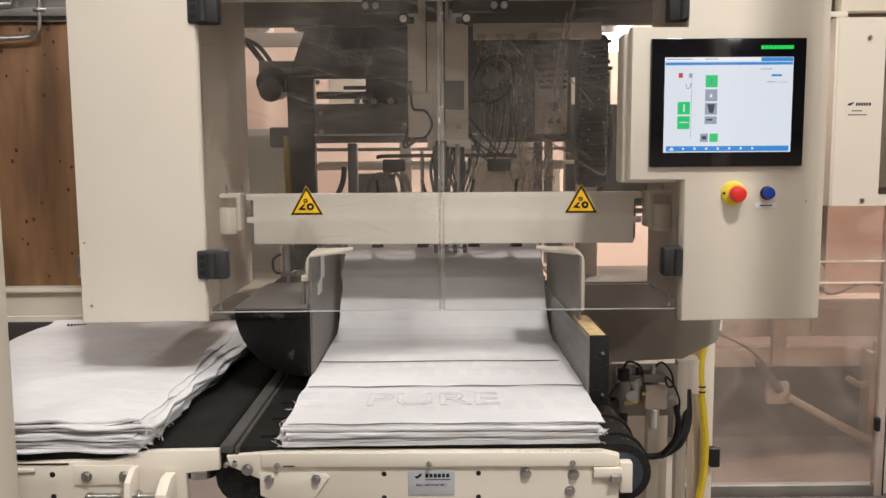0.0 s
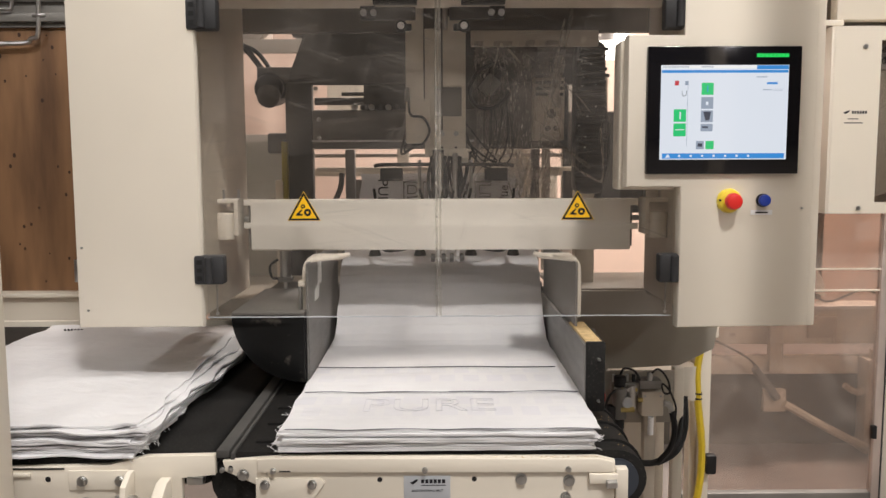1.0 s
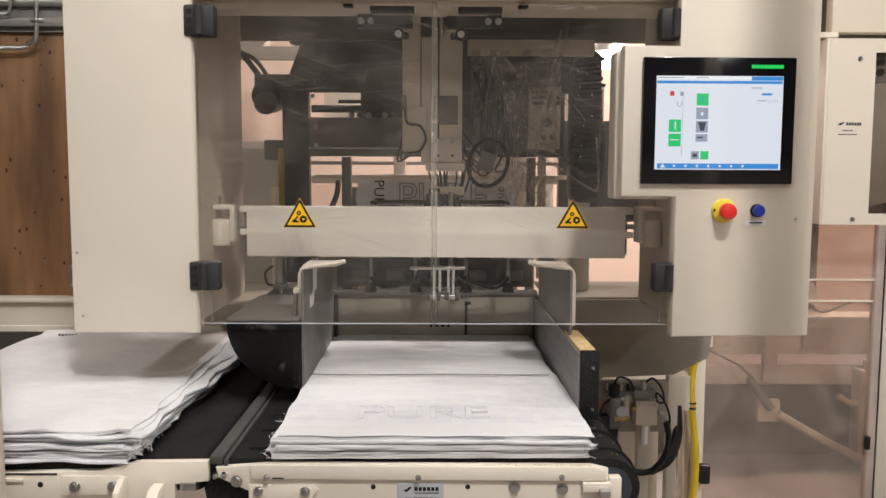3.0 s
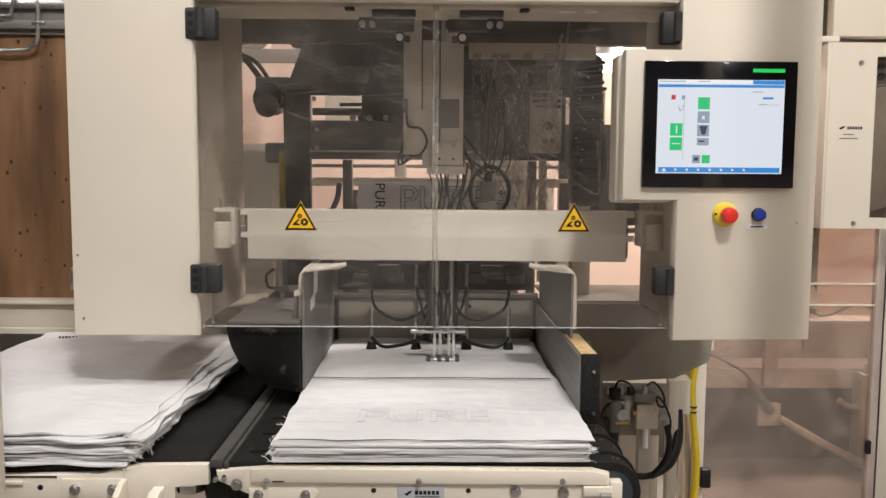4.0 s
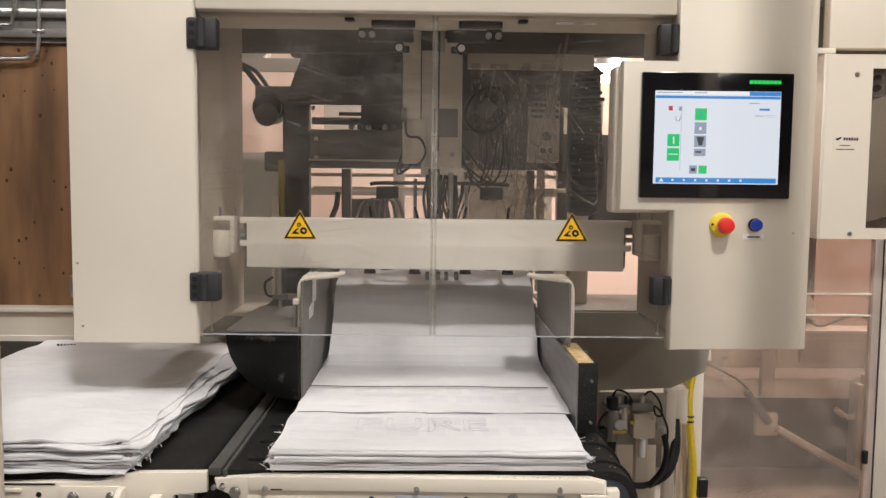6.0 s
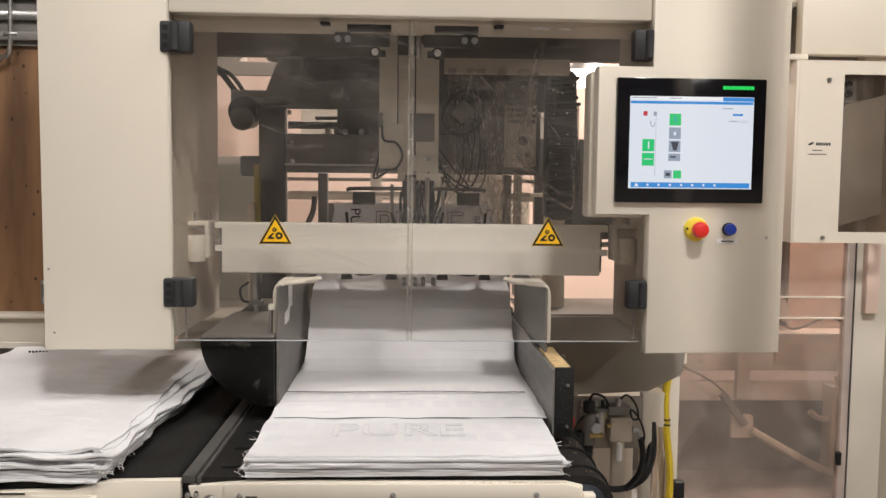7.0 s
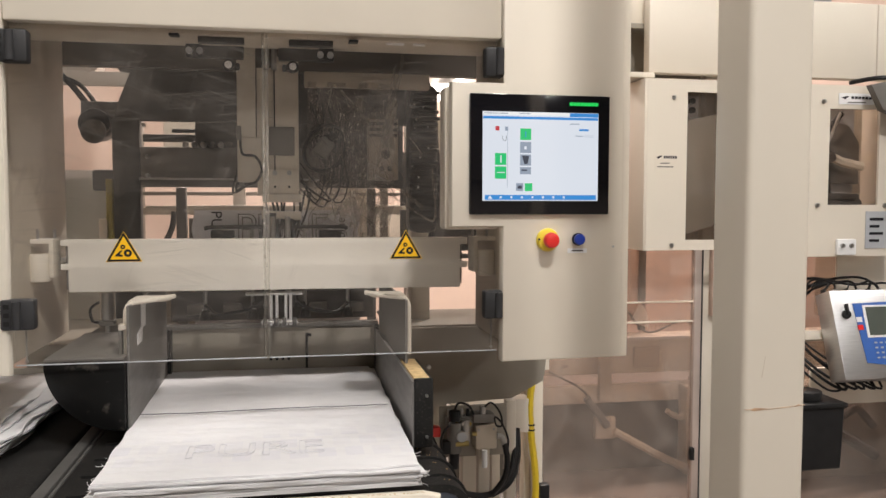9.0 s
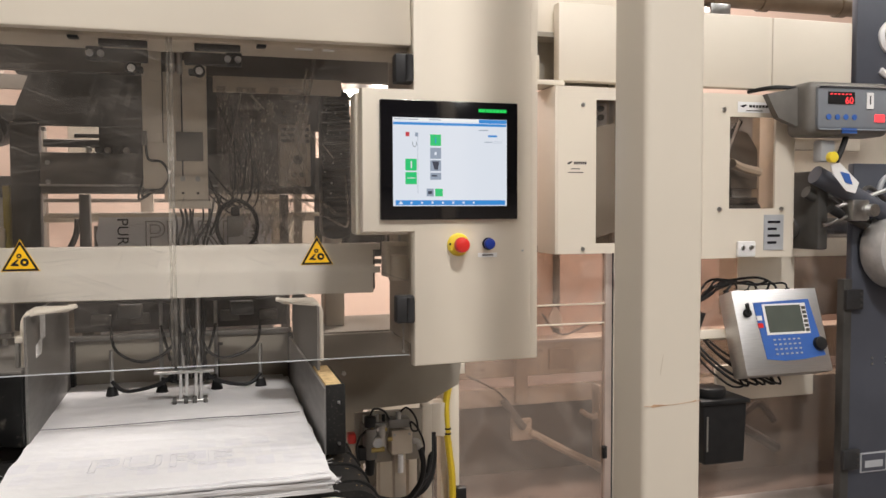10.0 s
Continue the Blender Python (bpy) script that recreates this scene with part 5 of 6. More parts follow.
# ---------- guarded bay beside the machine ----------
def guard_fence():
    g = thing("guard_door", "tall guard door of dusty bronze plastic in aluminium frame", "guard door")
    pane = part("pane", bm_box(1.06, 1.91, 3.296, 3.300, 0.06, 1.33), BRONZE, g)
    pane.visible_shadow = False
    # Pink light on this post is put into the aluminium colour.
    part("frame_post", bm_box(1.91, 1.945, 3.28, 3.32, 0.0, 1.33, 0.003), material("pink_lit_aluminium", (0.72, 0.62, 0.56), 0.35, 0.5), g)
    part("frame_post", bm_box(1.948, 1.952, 3.28, 3.32, 0.0, 1.33), DARK, g)
    part("bottom_rail", bm_box(1.06, 1.91, 3.28, 3.32, 0.0, 0.05, 0.003), GREY, g)
    for z in (1.045, 0.952):
        part("glazing_bar", bm_box(1.06, 1.91, 3.286, 3.292, z, z + 0.007), CREAM, g)
    part("latch", bm_box(1.895, 1.915, 3.26, 3.285, 0.30, 0.36, 0.004), BLACK, g)
    p = thing("machine_post", "cream machine post beside the guard door", "machine post")
    part("post", bm_box(1.955, 2.24, 3.30, 3.40, 0.0, 2.2, 0.006), CREAM, p)
    part("cap_box", bm_box(1.99, 2.05, 3.26, 3.30, 0.98, 1.31, 0.005), PEACH, p)


def bay_machine():
    b = thing("bag_conveyor", "long cream conveyor frame behind the guard door", "conveyor")
    part("beam", bm_box(0.9, 4.6, 4.05, 4.25, 0.55, 0.75, 0.01), CREAM, b)
    part("lower_beam", bm_box(0.9, 4.6, 4.00, 4.05, 0.40, 0.50, 0.008), CREAM, b)
    # Dark sheet added for the shade below the conveyor beam.
    part("underside_shade_sheet", bm_box(0.9, 4.6, 4.07, 4.09, 0.0, 0.40), BROWN, b)
    part("top_edge", bm_box(0.9, 4.6, 4.03, 4.05, 0.742, 0.756), WHITE, b)
    for x in (1.72, 2.28):
        part("hanger", bm_box(x, x + 0.07, 3.96, 4.0, 0.42, 0.95, 0.004), CREAM_DULL, b)
    part("roller_frame", bm_box(1.68, 1.80, 3.92, 3.96, 0.22, 0.34, 0.01), CREAM_DULL, b)
    part("brace", bm_tube([(1.78, 3.9, 0.27), (2.05, 3.88, 0.12), (2.30, 3.86, 0.0)], 0.022), CREAM_DULL, b)
    rnd = random.Random(9)
    for k in range(9):
        x, z = rnd.uniform(1.3, 2.3), rnd.uniform(0.58, 0.72)
        part("scuff", bm_box(x, x + rnd.uniform(0.01, 0.05), 4.047, 4.051, z, z + rnd.uniform(0.004, 0.014)), OLIVE, b)
    for x in (1.0, 4.4):
        part("leg", bm_box(x, x + 0.08, 4.1, 4.2, 0.0, 0.56, 0.004), CREAM_DULL, b)
    for x, z0, z1 in ((1.36, 0.0, 1.4), (2.12, 0.75, 1.6)):
        part("riser", bm_cyl((x, 4.32, z0), (x, 4.32, z1), 0.022, 12), GREY, b)
    part("hose", bm_tube([(1.42, 3.93, 0.60), (1.60, 3.92, 0.50), (1.70, 3.92, 0.36), (1.74, 3.92, 0.30)], 0.006), GREY, b)
    part("hose", bm_tube([(1.86, 3.93, 0.92), (1.98, 3.92, 0.80), (2.20, 3.92, 0.86), (2.34, 3.92, 0.70)], 0.006), GREY, b)
    part("cylinder", bm_cyl((1.62, 3.90, 0.46), (1.74, 3.90, 0.30), 0.022, 14), GREY, b)
    part("guide_hook", bm_tube([(2.24, 3.93, 0.55), (2.24, 3.93, 0.40), (2.18, 3.93, 0.32), (2.10, 3.93, 0.36)], 0.016), CREAM_DULL, b)
    part("mount_plate", bm_box(1.95, 2.10, 4.03, 4.05, 0.585, 0.70, 0.003), CREAM_DULL, b)
    w = thing("sack", "large pinkish filled sack behind the guard door", "sack", (1.72, 4.45, 0.77))
    bm = bm_box(-0.42, 0.42, -0.16, 0.16, 0.0, 0.62, 0.10, 4)
    for v in bm.verts:
        v.co += 0.03 * Vector((noise.noise(v.co * 5), noise.noise(v.co * 5 + Vector((3, 1, 2))), noise.noise(v.co * 4 + Vector((7, 1, 2)))))
        v.co.z = max(v.co.z, -0.012)
    part("body", bm, PEACH, w)
    s = part("print", bm_tube([(0.08 + 0.06 * math.cos(a), -0.185, 0.42 + 0.06 * math.sin(a)) for a in [k * math.pi / 8 for k in range(17)]], 0.006, 5), OLIVE, w)
    part("print", bm_box(0.01, 0.15, -0.19, -0.18, 0.30, 0.325), OLIVE, w)
    part("print", bm_box(0.075, 0.085, -0.19, -0.18, 0.38, 0.46), OLIVE, w)
    part("tie", bm_poly([(0.30, 0.04), (0.42, 0.0), (0.40, 0.10), (0.36, 0.16)], "y", -0.20, -0.19), WHITE, w)


guard_fence()
bay_machine()


def guard_box(x0, x1, z0, z1, Y, win, label, named=True):
    g = thing("guard_box", label, "guard box", (0, 0, 0), "cream guard boxes with windows")
    a, b, c, d = win
    for n, box in (("side_plate", (x0, a, z0, z1)), ("side_plate", (b, x1, z0, z1)), ("top_plate", (a, b, d, z1)), ("bottom_plate", (a, b, z0, c))):
        part(n, bm_box(box[0], box[1], Y, Y + 0.012, box[2], box[3]), CREAM, g)
    if named:
        part("back_plate", bm_box(x0, x1, Y + 0.24, Y + 0.25, z0, z1), CREAM_DULL, g)
    part("side_wall", bm_box(x0 - 0.012, x0, Y + 0.001, Y + 0.25, z0, z1, 0.002), CREAM, g)
    part("side_wall", bm_box(x1, x1 + 0.012, Y + 0.001, Y + 0.25, z0, z1, 0.002), CREAM, g)
    if named:
        part("cover", bm_box(x0, x1, Y + 0.012, Y + 0.25, z1 - 0.01, z1), CREAM, g)
    pane = part("window_pane", bm_box(a - 0.006, b + 0.006, Y + 0.014, Y + 0.018, c - 0.01, d + 0.01), SMOKE, g)
    pane.visible_shadow = False
    if named:
        c = (x0 + a) / 2
        l = part("label", bm_box(c - 0.055, c + 0.055, Y - 0.0015, Y, z0 + 0.345, z0 + 0.425), CREAM, g)
        part("logo_mark", bm_poly([(c - 0.05, z0 + 0.405), (c - 0.04, z0 + 0.399), (c - 0.027, z0 + 0.407), (c - 0.022, z0 + 0.414), (c - 0.034, z0 + 0.412)], "y", Y - 0.0025, Y - 0.001), INK, l)
        for k in range(6):
            part("logo_mark", bm_box(c - 0.015 + 0.0105 * k, c - 0.0075 + 0.0105 * k, Y - 0.0025, Y - 0.001, z0 + 0.400, z0 + 0.412), INK, l)
        part("text_bar", bm_box(c - 0.03, c + 0.012, Y - 0.0025, Y - 0.001, z0 + 0.378, z0 + 0.382), DARK, l)
        part("text_bar", bm_box(c - 0.045, c + 0.03, Y - 0.0025, Y - 0.001, z0 + 0.362, z0 + 0.366), DARK, l)
    return g


g = guard_box(1.578, 2.00, 1.30, 2.045, 3.10, (1.765, 1.985, 1.345, 1.99), "cream guard box with a tall smoky window")
part("connector_plate", bm_box(1.77, 1.88, 3.22, 3.24, 1.89, 1.99), WHITE, g)
for x in (1.79, 1.845):
    for z in (1.925, 1.965):
        part("connector", bm_cyl((x, 3.22, z), (x, 3.205, z), 0.014, 16), BLACK, g)
part("inner_cover", bm_poly([(1.785, 1.36), (1.985, 1.42), (1.985, 1.92), (1.79, 1.87)], "y", 3.17, 3.18, 0.004), OLIVE, g)
part("bracket", bm_box(1.75, 1.83, 3.20, 3.22, 1.40, 1.46, 0.004), PEACH, g)
for x, z in ((1.70, 1.965), (1.70, 1.322)):
    part("screw", bm_cyl((x, 3.10, z), (x, 3.094, z), 0.009, 12), STEEL, g)


def upper_panels():
    p = thing("upper_housing", "long cream upper housing panels of the neighbouring machine", "machine housing")
    part("panel", bm_box(1.60, 2.72, 3.14, 3.20, 2.075, 2.42, 0.006), CREAM, p)
    part("panel", bm_box(2.724, 3.19, 3.14, 3.20, 2.075, 2.42, 0.006), CREAM, p)
    part("panel", bm_box(1.20, 2.2, 3.22, 3.26, 2.30, 2.55, 0.006), CREAM, p)
    # Dark opening: the recess plates carry its shade in their colour.
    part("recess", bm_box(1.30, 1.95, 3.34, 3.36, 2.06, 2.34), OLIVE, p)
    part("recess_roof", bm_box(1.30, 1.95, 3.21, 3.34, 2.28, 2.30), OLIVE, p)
    part("recess_post", bm_box(1.50, 1.55, 3.24, 3.30, 2.06, 2.20, 0.004), CREAM_DULL, p)
    part("lower_lip", bm_box(1.30, 1.62, 3.12, 3.30, 2.050, 2.072, 0.003), CREAM, p)
    part("side_post", bm_box(1.06, 1.36, 3.24, 3.34, 1.33, 2.6, 0.006), PEACH, p)
    q = thing("overhead_pipe", "brown painted overhead pipe run", "pipe")
    part("pipe", bm_cyl((1.9, 3.55, 2.62), (5.2, 3.55, 2.62), 0.055, 20), PIPE, q)
    part("pipe", bm_cyl((1.9, 3.75, 2.72), (5.2, 3.75, 2.72), 0.045, 20), PIPE, q)
    for x in (2.65, 2.95, 3.45):
        part("coupling", bm_cyl((x, 3.55, 2.62), (x + 0.05, 3.55, 2.62), 0.064, 20), PIPE, q)
    part("hanger", bm_box(2.62, 2.74, 3.50, 3.60, 2.50, 2.57, 0.004), STEEL, q)


upper_panels()

g = guard_box(2.315, 2.815, 1.265, 2.04, 3.10, (2.46, 2.715, 1.50, 1.935), "cream guard box with a cut-out window and corner screws", False)
for x, z in ((2.425, 1.965), (2.765, 1.965), (2.405, 1.498), (2.752, 1.498)):
    part("screw", bm_cyl((x, 3.10, z), (x, 3.092, z), 0.010, 14), STEEL, g)
part("label", bm_box(2.50, 2.68, 3.097, 3.0995, 1.955, 2.005), WHITE, g)
for k in range(6):
    part("logo_mark", bm_box(2.562 + 0.018 * k, 2.575 + 0.018 * k, 3.095, 3.0965, 1.979, 1.991), INK, g)
part("text_bar", bm_box(2.545, 2.635, 3.095, 3.0965, 1.962, 1.966), DARK, g)
part("logo_mark", bm_poly([(2.51, 1.985), (2.53, 1.978), (2.55, 1.99), (2.54, 1.992)], "y", 3.095, 3.0965), INK, g)
part("instruction_label", bm_box(2.655, 2.765, 3.096, 3.0995, 1.30, 1.47), LABEL, g)
for k in range(4):
    part("text_bar", bm_box(2.675, 2.675 + (0.07 if k % 2 else 0.05), 3.094, 3.0965, 1.33 + 0.033 * k, 1.342 + 0.033 * k), INK, g)
part("arm", bm_tube([(2.50, 3.25, 1.58), (2.54, 3.23, 1.72), (2.62, 3.22, 1.70), (2.72, 3.22, 1.68)], 0.022), CREAM, g)
part("pivot", bm_cyl((2.54, 3.21, 1.72), (2.54, 3.19, 1.72), 0.024, 18), STEEL, g)
part("rod", bm_tube([(2.62, 3.24, 1.93), (2.56, 3.24, 1.85), (2.48, 3.24, 1.70)], 0.015), BLACK, g)
part("drum", bm_cyl((2.46, 3.24, 1.50), (2.72, 3.24, 1.50), 0.03, 20), DARK, g)
part("inner_backing", bm_box(2.44, 2.76, 3.335, 3.345, 1.28, 2.0), LABEL, g)
part("inner_housing", bm_poly([(2.48, 1.79), (2.53, 1.86), (2.61, 1.90), (2.70, 1.88), (2.76, 1.80), (2.76, 1.60), (2.48, 1.60)], "y", 3.29, 3.32, 0.006), GREY, g, "grey rounded inner housing")
part("pedestal", bm_cyl((2.545, 3.25, 1.50), (2.545, 3.25, 1.66), 0.034, 20, 0.026, 0.004), BLACK, g)
part("pedestal_base", bm_box(2.47, 2.70, 3.20, 3.28, 1.525, 1.555, 0.010), DARK, g)
part("inner_box", bm_box(2.49, 2.66, 3.22, 3.30, 1.28, 1.50, 0.004), CREAM_DULL, g)
part("air_rod", bm_cyl((2.50, 3.22, 1.70), (2.60, 3.22, 1.93), 0.007, 12), STAINLESS, g)
part("white_block", bm_box(2.50, 2.60, 3.08, 3.10, 1.27, 1.345, 0.008), WHITE, g)
for x in (2.525, 2.57):
    part("bolt", bm_cyl((x, 3.08, 1.315), (x, 3.07, 1.315), 0.010, 12), STEEL, g)


def keypad_panel():
    k = thing("weigh_controller", "tilted stainless operator panel with blue keypad and display", "control panel", (2.695, 3.02, 0.915))
    k.rotation_euler = (radians(-19), 0, 0)
    k.scale = (0.90, 0.90, 0.90)
    part("housing", bm_box(-0.265, 0.265, -0.02, 0.10, -0.225, 0.225, 0.006), STAINLESS, k)
    f = part("front_foil", bm_poly([(-0.15, 0.155), (0.20, 0.165), (0.235, -0.14), (0.10, -0.155), (-0.02, -0.158), (-0.13, -0.145)], "y", -0.023, -0.0195), KEYBLUE, k, "blue keypad foil")
    part("display_frame", bm_box(-0.10, 0.17, -0.0255, -0.0225, -0.02, 0.145), WHITE, f)
    part("display", bm_box(-0.085, 0.135, -0.0275, -0.025, -0.008, 0.135), material("dull_green_lcd", (0.10, 0.115, 0.10), 0.2), f)
    for j in range(6):
        part("soft_key", bm_box(0.142, 0.165, -0.028, -0.025, -0.01 + 0.024 * j, 0.006 + 0.024 * j), DARK, f)
    for i in range(6):
        for j in range(4):
            part("key", bm_box(-0.07 + 0.030 * i, -0.056 + 0.030 * i, -0.0265, -0.0225, -0.125 + 0.025 * j, -0.117 + 0.025 * j), LABEL, f)
    part("start_key", bm_box(-0.145, -0.115, -0.026, -0.022, 0.06, 0.085), WHITE, f)
    part("stop_key", bm_box(-0.145, -0.115, -0.026, -0.022, 0.02, 0.045), RED, f)
    part("dial_knob", bm_cyl((0.205, -0.02, -0.08), (0.205, -0.05, -0.08), 0.036, 24, bevel=0.005), BLACK, k)
    part("key_switch", bm_cyl((-0.20, -0.02, 0.10), (-0.20, -0.04, 0.10), 0.022, 18, bevel=0.003), BLACK, k)
    part("key", bm_box(-0.205, -0.195, -0.05, -0.03, 0.10, 0.15), BLACK, k)
    rnd = random.Random(2)
    for j in range(7):
        x = -0.24 + 0.065 * j
        part("plug", bm_cyl((x, 0.06, 0.205), (x, 0.06, 0.245), 0.014, 12), STEEL if j % 2 else BLACK, k)
        part("cable", bm_tube([(x, 0.06, 0.24), (x + rnd.uniform(-0.03, 0.05), 0.05 + rnd.uniform(-0.03, 0.03), 0.28), (x - rnd.uniform(0.02, 0.12), 0.10, rnd.uniform(0.27, 0.34)), (-0.25 + rnd.uniform(-0.05, 0.05), 0.16, rnd.uniform(0.22, 0.33)), (-0.36, 0.2, 0.2)], rnd.uniform(0.004, 0.008)), BLACK, k)
    for j in range(6):
        part("cable", bm_tube([(-0.25 + 0.05 * j, 0.10, -0.2), (-0.22 + 0.04 * j, 0.07 + rnd.uniform(0, 0.05), -0.26), (-0.27 - rnd.uniform(0, 0.06), 0.12, -0.24 + 0.04 * j), (-0.36 - rnd.uniform(0, 0.05), 0.18, -0.06 + 0.04 * j), (-0.30, 0.2, 0.15)], rnd.uniform(0.004, 0.008)), BLACK, k)
    part("mount_arm", bm_box(-0.50, -0.20, 0.12, 0.18, 0.0, 0.05, 0.004), CREAM, k)


def bin_black():
    b = thing("waste_bin", "tall black plastic container below the operator panel", "container", (2.335, 3.02, 0.0))
    bm = bm_box(-0.122, 0.122, -0.09, 0.09, 0.335, 0.625, 0.012, 3)
    for v in bm.verts:
        v.co.x *= 0.86 + 0.11 * (v.co.z - 0.335) / 0.29
    part("body", bm, BLACK, b)
    part("rim", bm_box(-0.125, 0.125, -0.10, 0.10, 0.612, 0.632, 0.005), BLACK, b)
    part("lid", bm_cyl((-0.02, 0, 0.632), (-0.02, 0, 0.675), 0.07, 20, bevel=0.006), BLACK, b)
    part("hanger", bm_box(-0.20, 0.02, 0.088, 0.285, 0.50, 0.53, 0.003), DARK, b, "dark steel hanger arm")
    part("label_stripe", bm_box(-0.098, -0.090, -0.094, -0.0885, 0.40, 0.56), GREY, b)


keypad_panel()
bin_black()


def neighbour():
    m = thing("sewing_station", "slate blue neighbouring machine with dark upright panel", "machine")
    part("upright_panel", bm_box(3.14, 3.95, 3.06, 3.10, 0.0, 1.72, 0.006), SLATE, m)
    part("upper_panel", bm_box(3.20, 3.95, 3.12, 3.16, 2.09, 2.6, 0.006), SLATE, m)
    part("edge_post", bm_box(3.09, 3.137, 3.05, 3.10, 0.0, 1.15, 0.004), DARK, m)
    for z in (1.00, 0.20):
        h = part("hinge", bm_box(3.09, 3.19, 3.03, 3.06, z, z + 0.10, 0.006), HINGE, m, "black plastic block hinge")
        for j in range(3):
            part("screw_pocket", bm_box(3.168, 3.182, 3.027, 3.031, z + 0.015 + 0.028 * j, z + 0.028 + 0.028 * j), DARK, h)
    fr = part("badge", bm_box(3.215, 3.375, 3.055, 3.0602, 0.17, 0.27), LABEL, m, "small outlined badge")
    part("badge_field", bm_box(3.222, 3.368, 3.053, 3.0555, 0.177, 0.263), SLATE, fr)
    part("badge_mark", bm_box(3.24, 3.35, 3.0515, 3.0535, 0.195, 0.23), LABEL, fr)
    for x in (3.275, 3.365):
        for z in (0.72, 0.75):
            part("screw", bm_cyl((x, 3.06, z), (x, 3.055, z), 0.006, 10), STEEL, m)
    part("painted_letter", bm_tube([(3.46, 3.115, 2.41), (3.40, 3.115, 2.43), (3.345, 3.115, 2.38), (3.36, 3.115, 2.31), (3.42, 3.115, 2.27), (3.44, 3.115, 2.21), (3.39, 3.115, 2.165), (3.34, 3.115, 2.19)], 0.018, 6), WHITE, m)
    part("painted_letter", bm_tube([(3.36 + 0.07 * math.cos(a), 3.053, 1.58 + 0.08 * math.sin(a)) for a in [k * math.pi / 8 for k in range(17)]], 0.014, 6), LABEL, m)
    part("film_roll", bm_cyl((3.36, 2.90, 1.30), (3.36, 3.04, 1.30), 0.20, 32, bevel=0.01), FILMROLL, m, "roll wrapped in clear film")
    part("arm", bm_cyl((2.86, 3.0, 1.66), (3.5, 2.96, 1.36), 0.045, 20), SLATE, m)
    part("arm", bm_cyl((2.86, 3.06, 1.58), (3.5, 3.02, 1.28), 0.03, 20), DARK, m)
    part("rod", bm_cyl((2.95, 2.98, 1.50), (3.35, 2.95, 1.62), 0.010, 12), STEEL, m)
    part("rod", bm_cyl((2.90, 2.98, 1.42), (3.20, 2.95, 1.52), 0.009, 12), STEEL, m)
    part("clamp", bm_box(3.02, 3.12, 2.93, 3.0, 1.44, 1.54, 0.01), STEEL, m)
    part("clamp", bm_box(2.86, 2.94, 2.96, 3.02, 1.72, 1.82, 0.01), LABEL, m)
    part("lever", bm_tube([(2.99, 2.95, 1.84), (2.95, 2.93, 1.78), (2.91, 2.92, 1.72)], 0.014), BLACK, m)
    part("lever_knob", bm_cyl((2.855, 2.90, 1.735), (2.855, 2.87, 1.735), 0.026, 20, bevel=0.006), ESTOPY, m, "yellow round lever knob")
    tag = part("tag", bm_poly([(2.86, 1.70), (2.91, 1.71), (3.02, 1.62), (3.00, 1.57), (2.95, 1.58), (2.87, 1.66)], "y", 2.895, 2.90), WHITE, m, "white card tag with blue mark")
    part("tag_mark", bm_poly([(2.91, 1.67), (2.96, 1.66), (2.98, 1.61), (2.94, 1.62)], "y", 2.892, 2.896), KEYBLUE, tag)
    part("white_plate", bm_box(2.62, 2.95, 3.24, 3.25, 1.02, 1.28), CREAM, m)
    part("lower_plate", bm_box(2.50, 3.08, 3.24, 3.26, 0.54, 0.72, 0.003), CREAM, m)
    part("base_frame", bm_box(2.2, 3.1, 3.9, 4.0, 0.0, 0.5, 0.01), CREAM_DULL, m)
    # Box added to cover floor that the lamps light too brightly.
    part("floor_blind_box", bm_box(2.45, 3.75, 3.72, 3.86, 0.0, 0.52, 0.006), OLIVE, m)
    part("brace", bm_tube([(2.55, 3.6, 0.42), (2.85, 3.6, 0.32), (3.15, 3.6, 0.15)], 0.03), DARK, m)
    part("hose", bm_tube([(2.75, 3.5, 0.48), (2.85, 3.5, 0.40), (2.95, 3.5, 0.44), (3.05, 3.5, 0.34)], 0.02), DARK, m)
    # Backdrop made up to tone down the bright hall behind.
    part("backdrop_body", bm_box(2.86, 4.2, 3.55, 3.75, 0.9, 2.08, 0.01), CREAM_DULL, m)
    part("roller", bm_cyl((2.88, 3.2, 1.40), (3.35, 3.2, 1.40), 0.05, 18), STEEL, m)
    part("roller", bm_cyl((2.88, 3.3, 1.55), (3.35, 3.3, 1.55), 0.035, 18), DARK, m)
    part("yoke", bm_box(2.90, 2.96, 3.02, 3.30, 1.30, 1.68, 0.01), DARK, m)
    part("cross_bar", bm_box(2.90, 3.4, 3.3, 3.34, 1.80, 1.86, 0.004), CREAM_DULL, m)
    part("sensor", bm_cyl((2.90, 2.94, 1.50), (2.96, 2.94, 1.47), 0.022, 16), BLACK, m)
    part("hose", bm_tube([(3.0, 3.05, 1.62), (3.10, 3.0, 1.56), (3.18, 3.0, 1.60), (3.30, 3.0, 1.52)], 0.012), DARK, m)
    part("knob", bm_cyl((3.12, 2.93, 1.49), (3.12, 2.90, 1.49), 0.03, 16), STEEL, m)
    pn = part("guard_pane", bm_box(2.30, 3.45, 3.30, 3.304, 0.03, 1.25), BRONZE, m)
    pn.visible_shadow = False


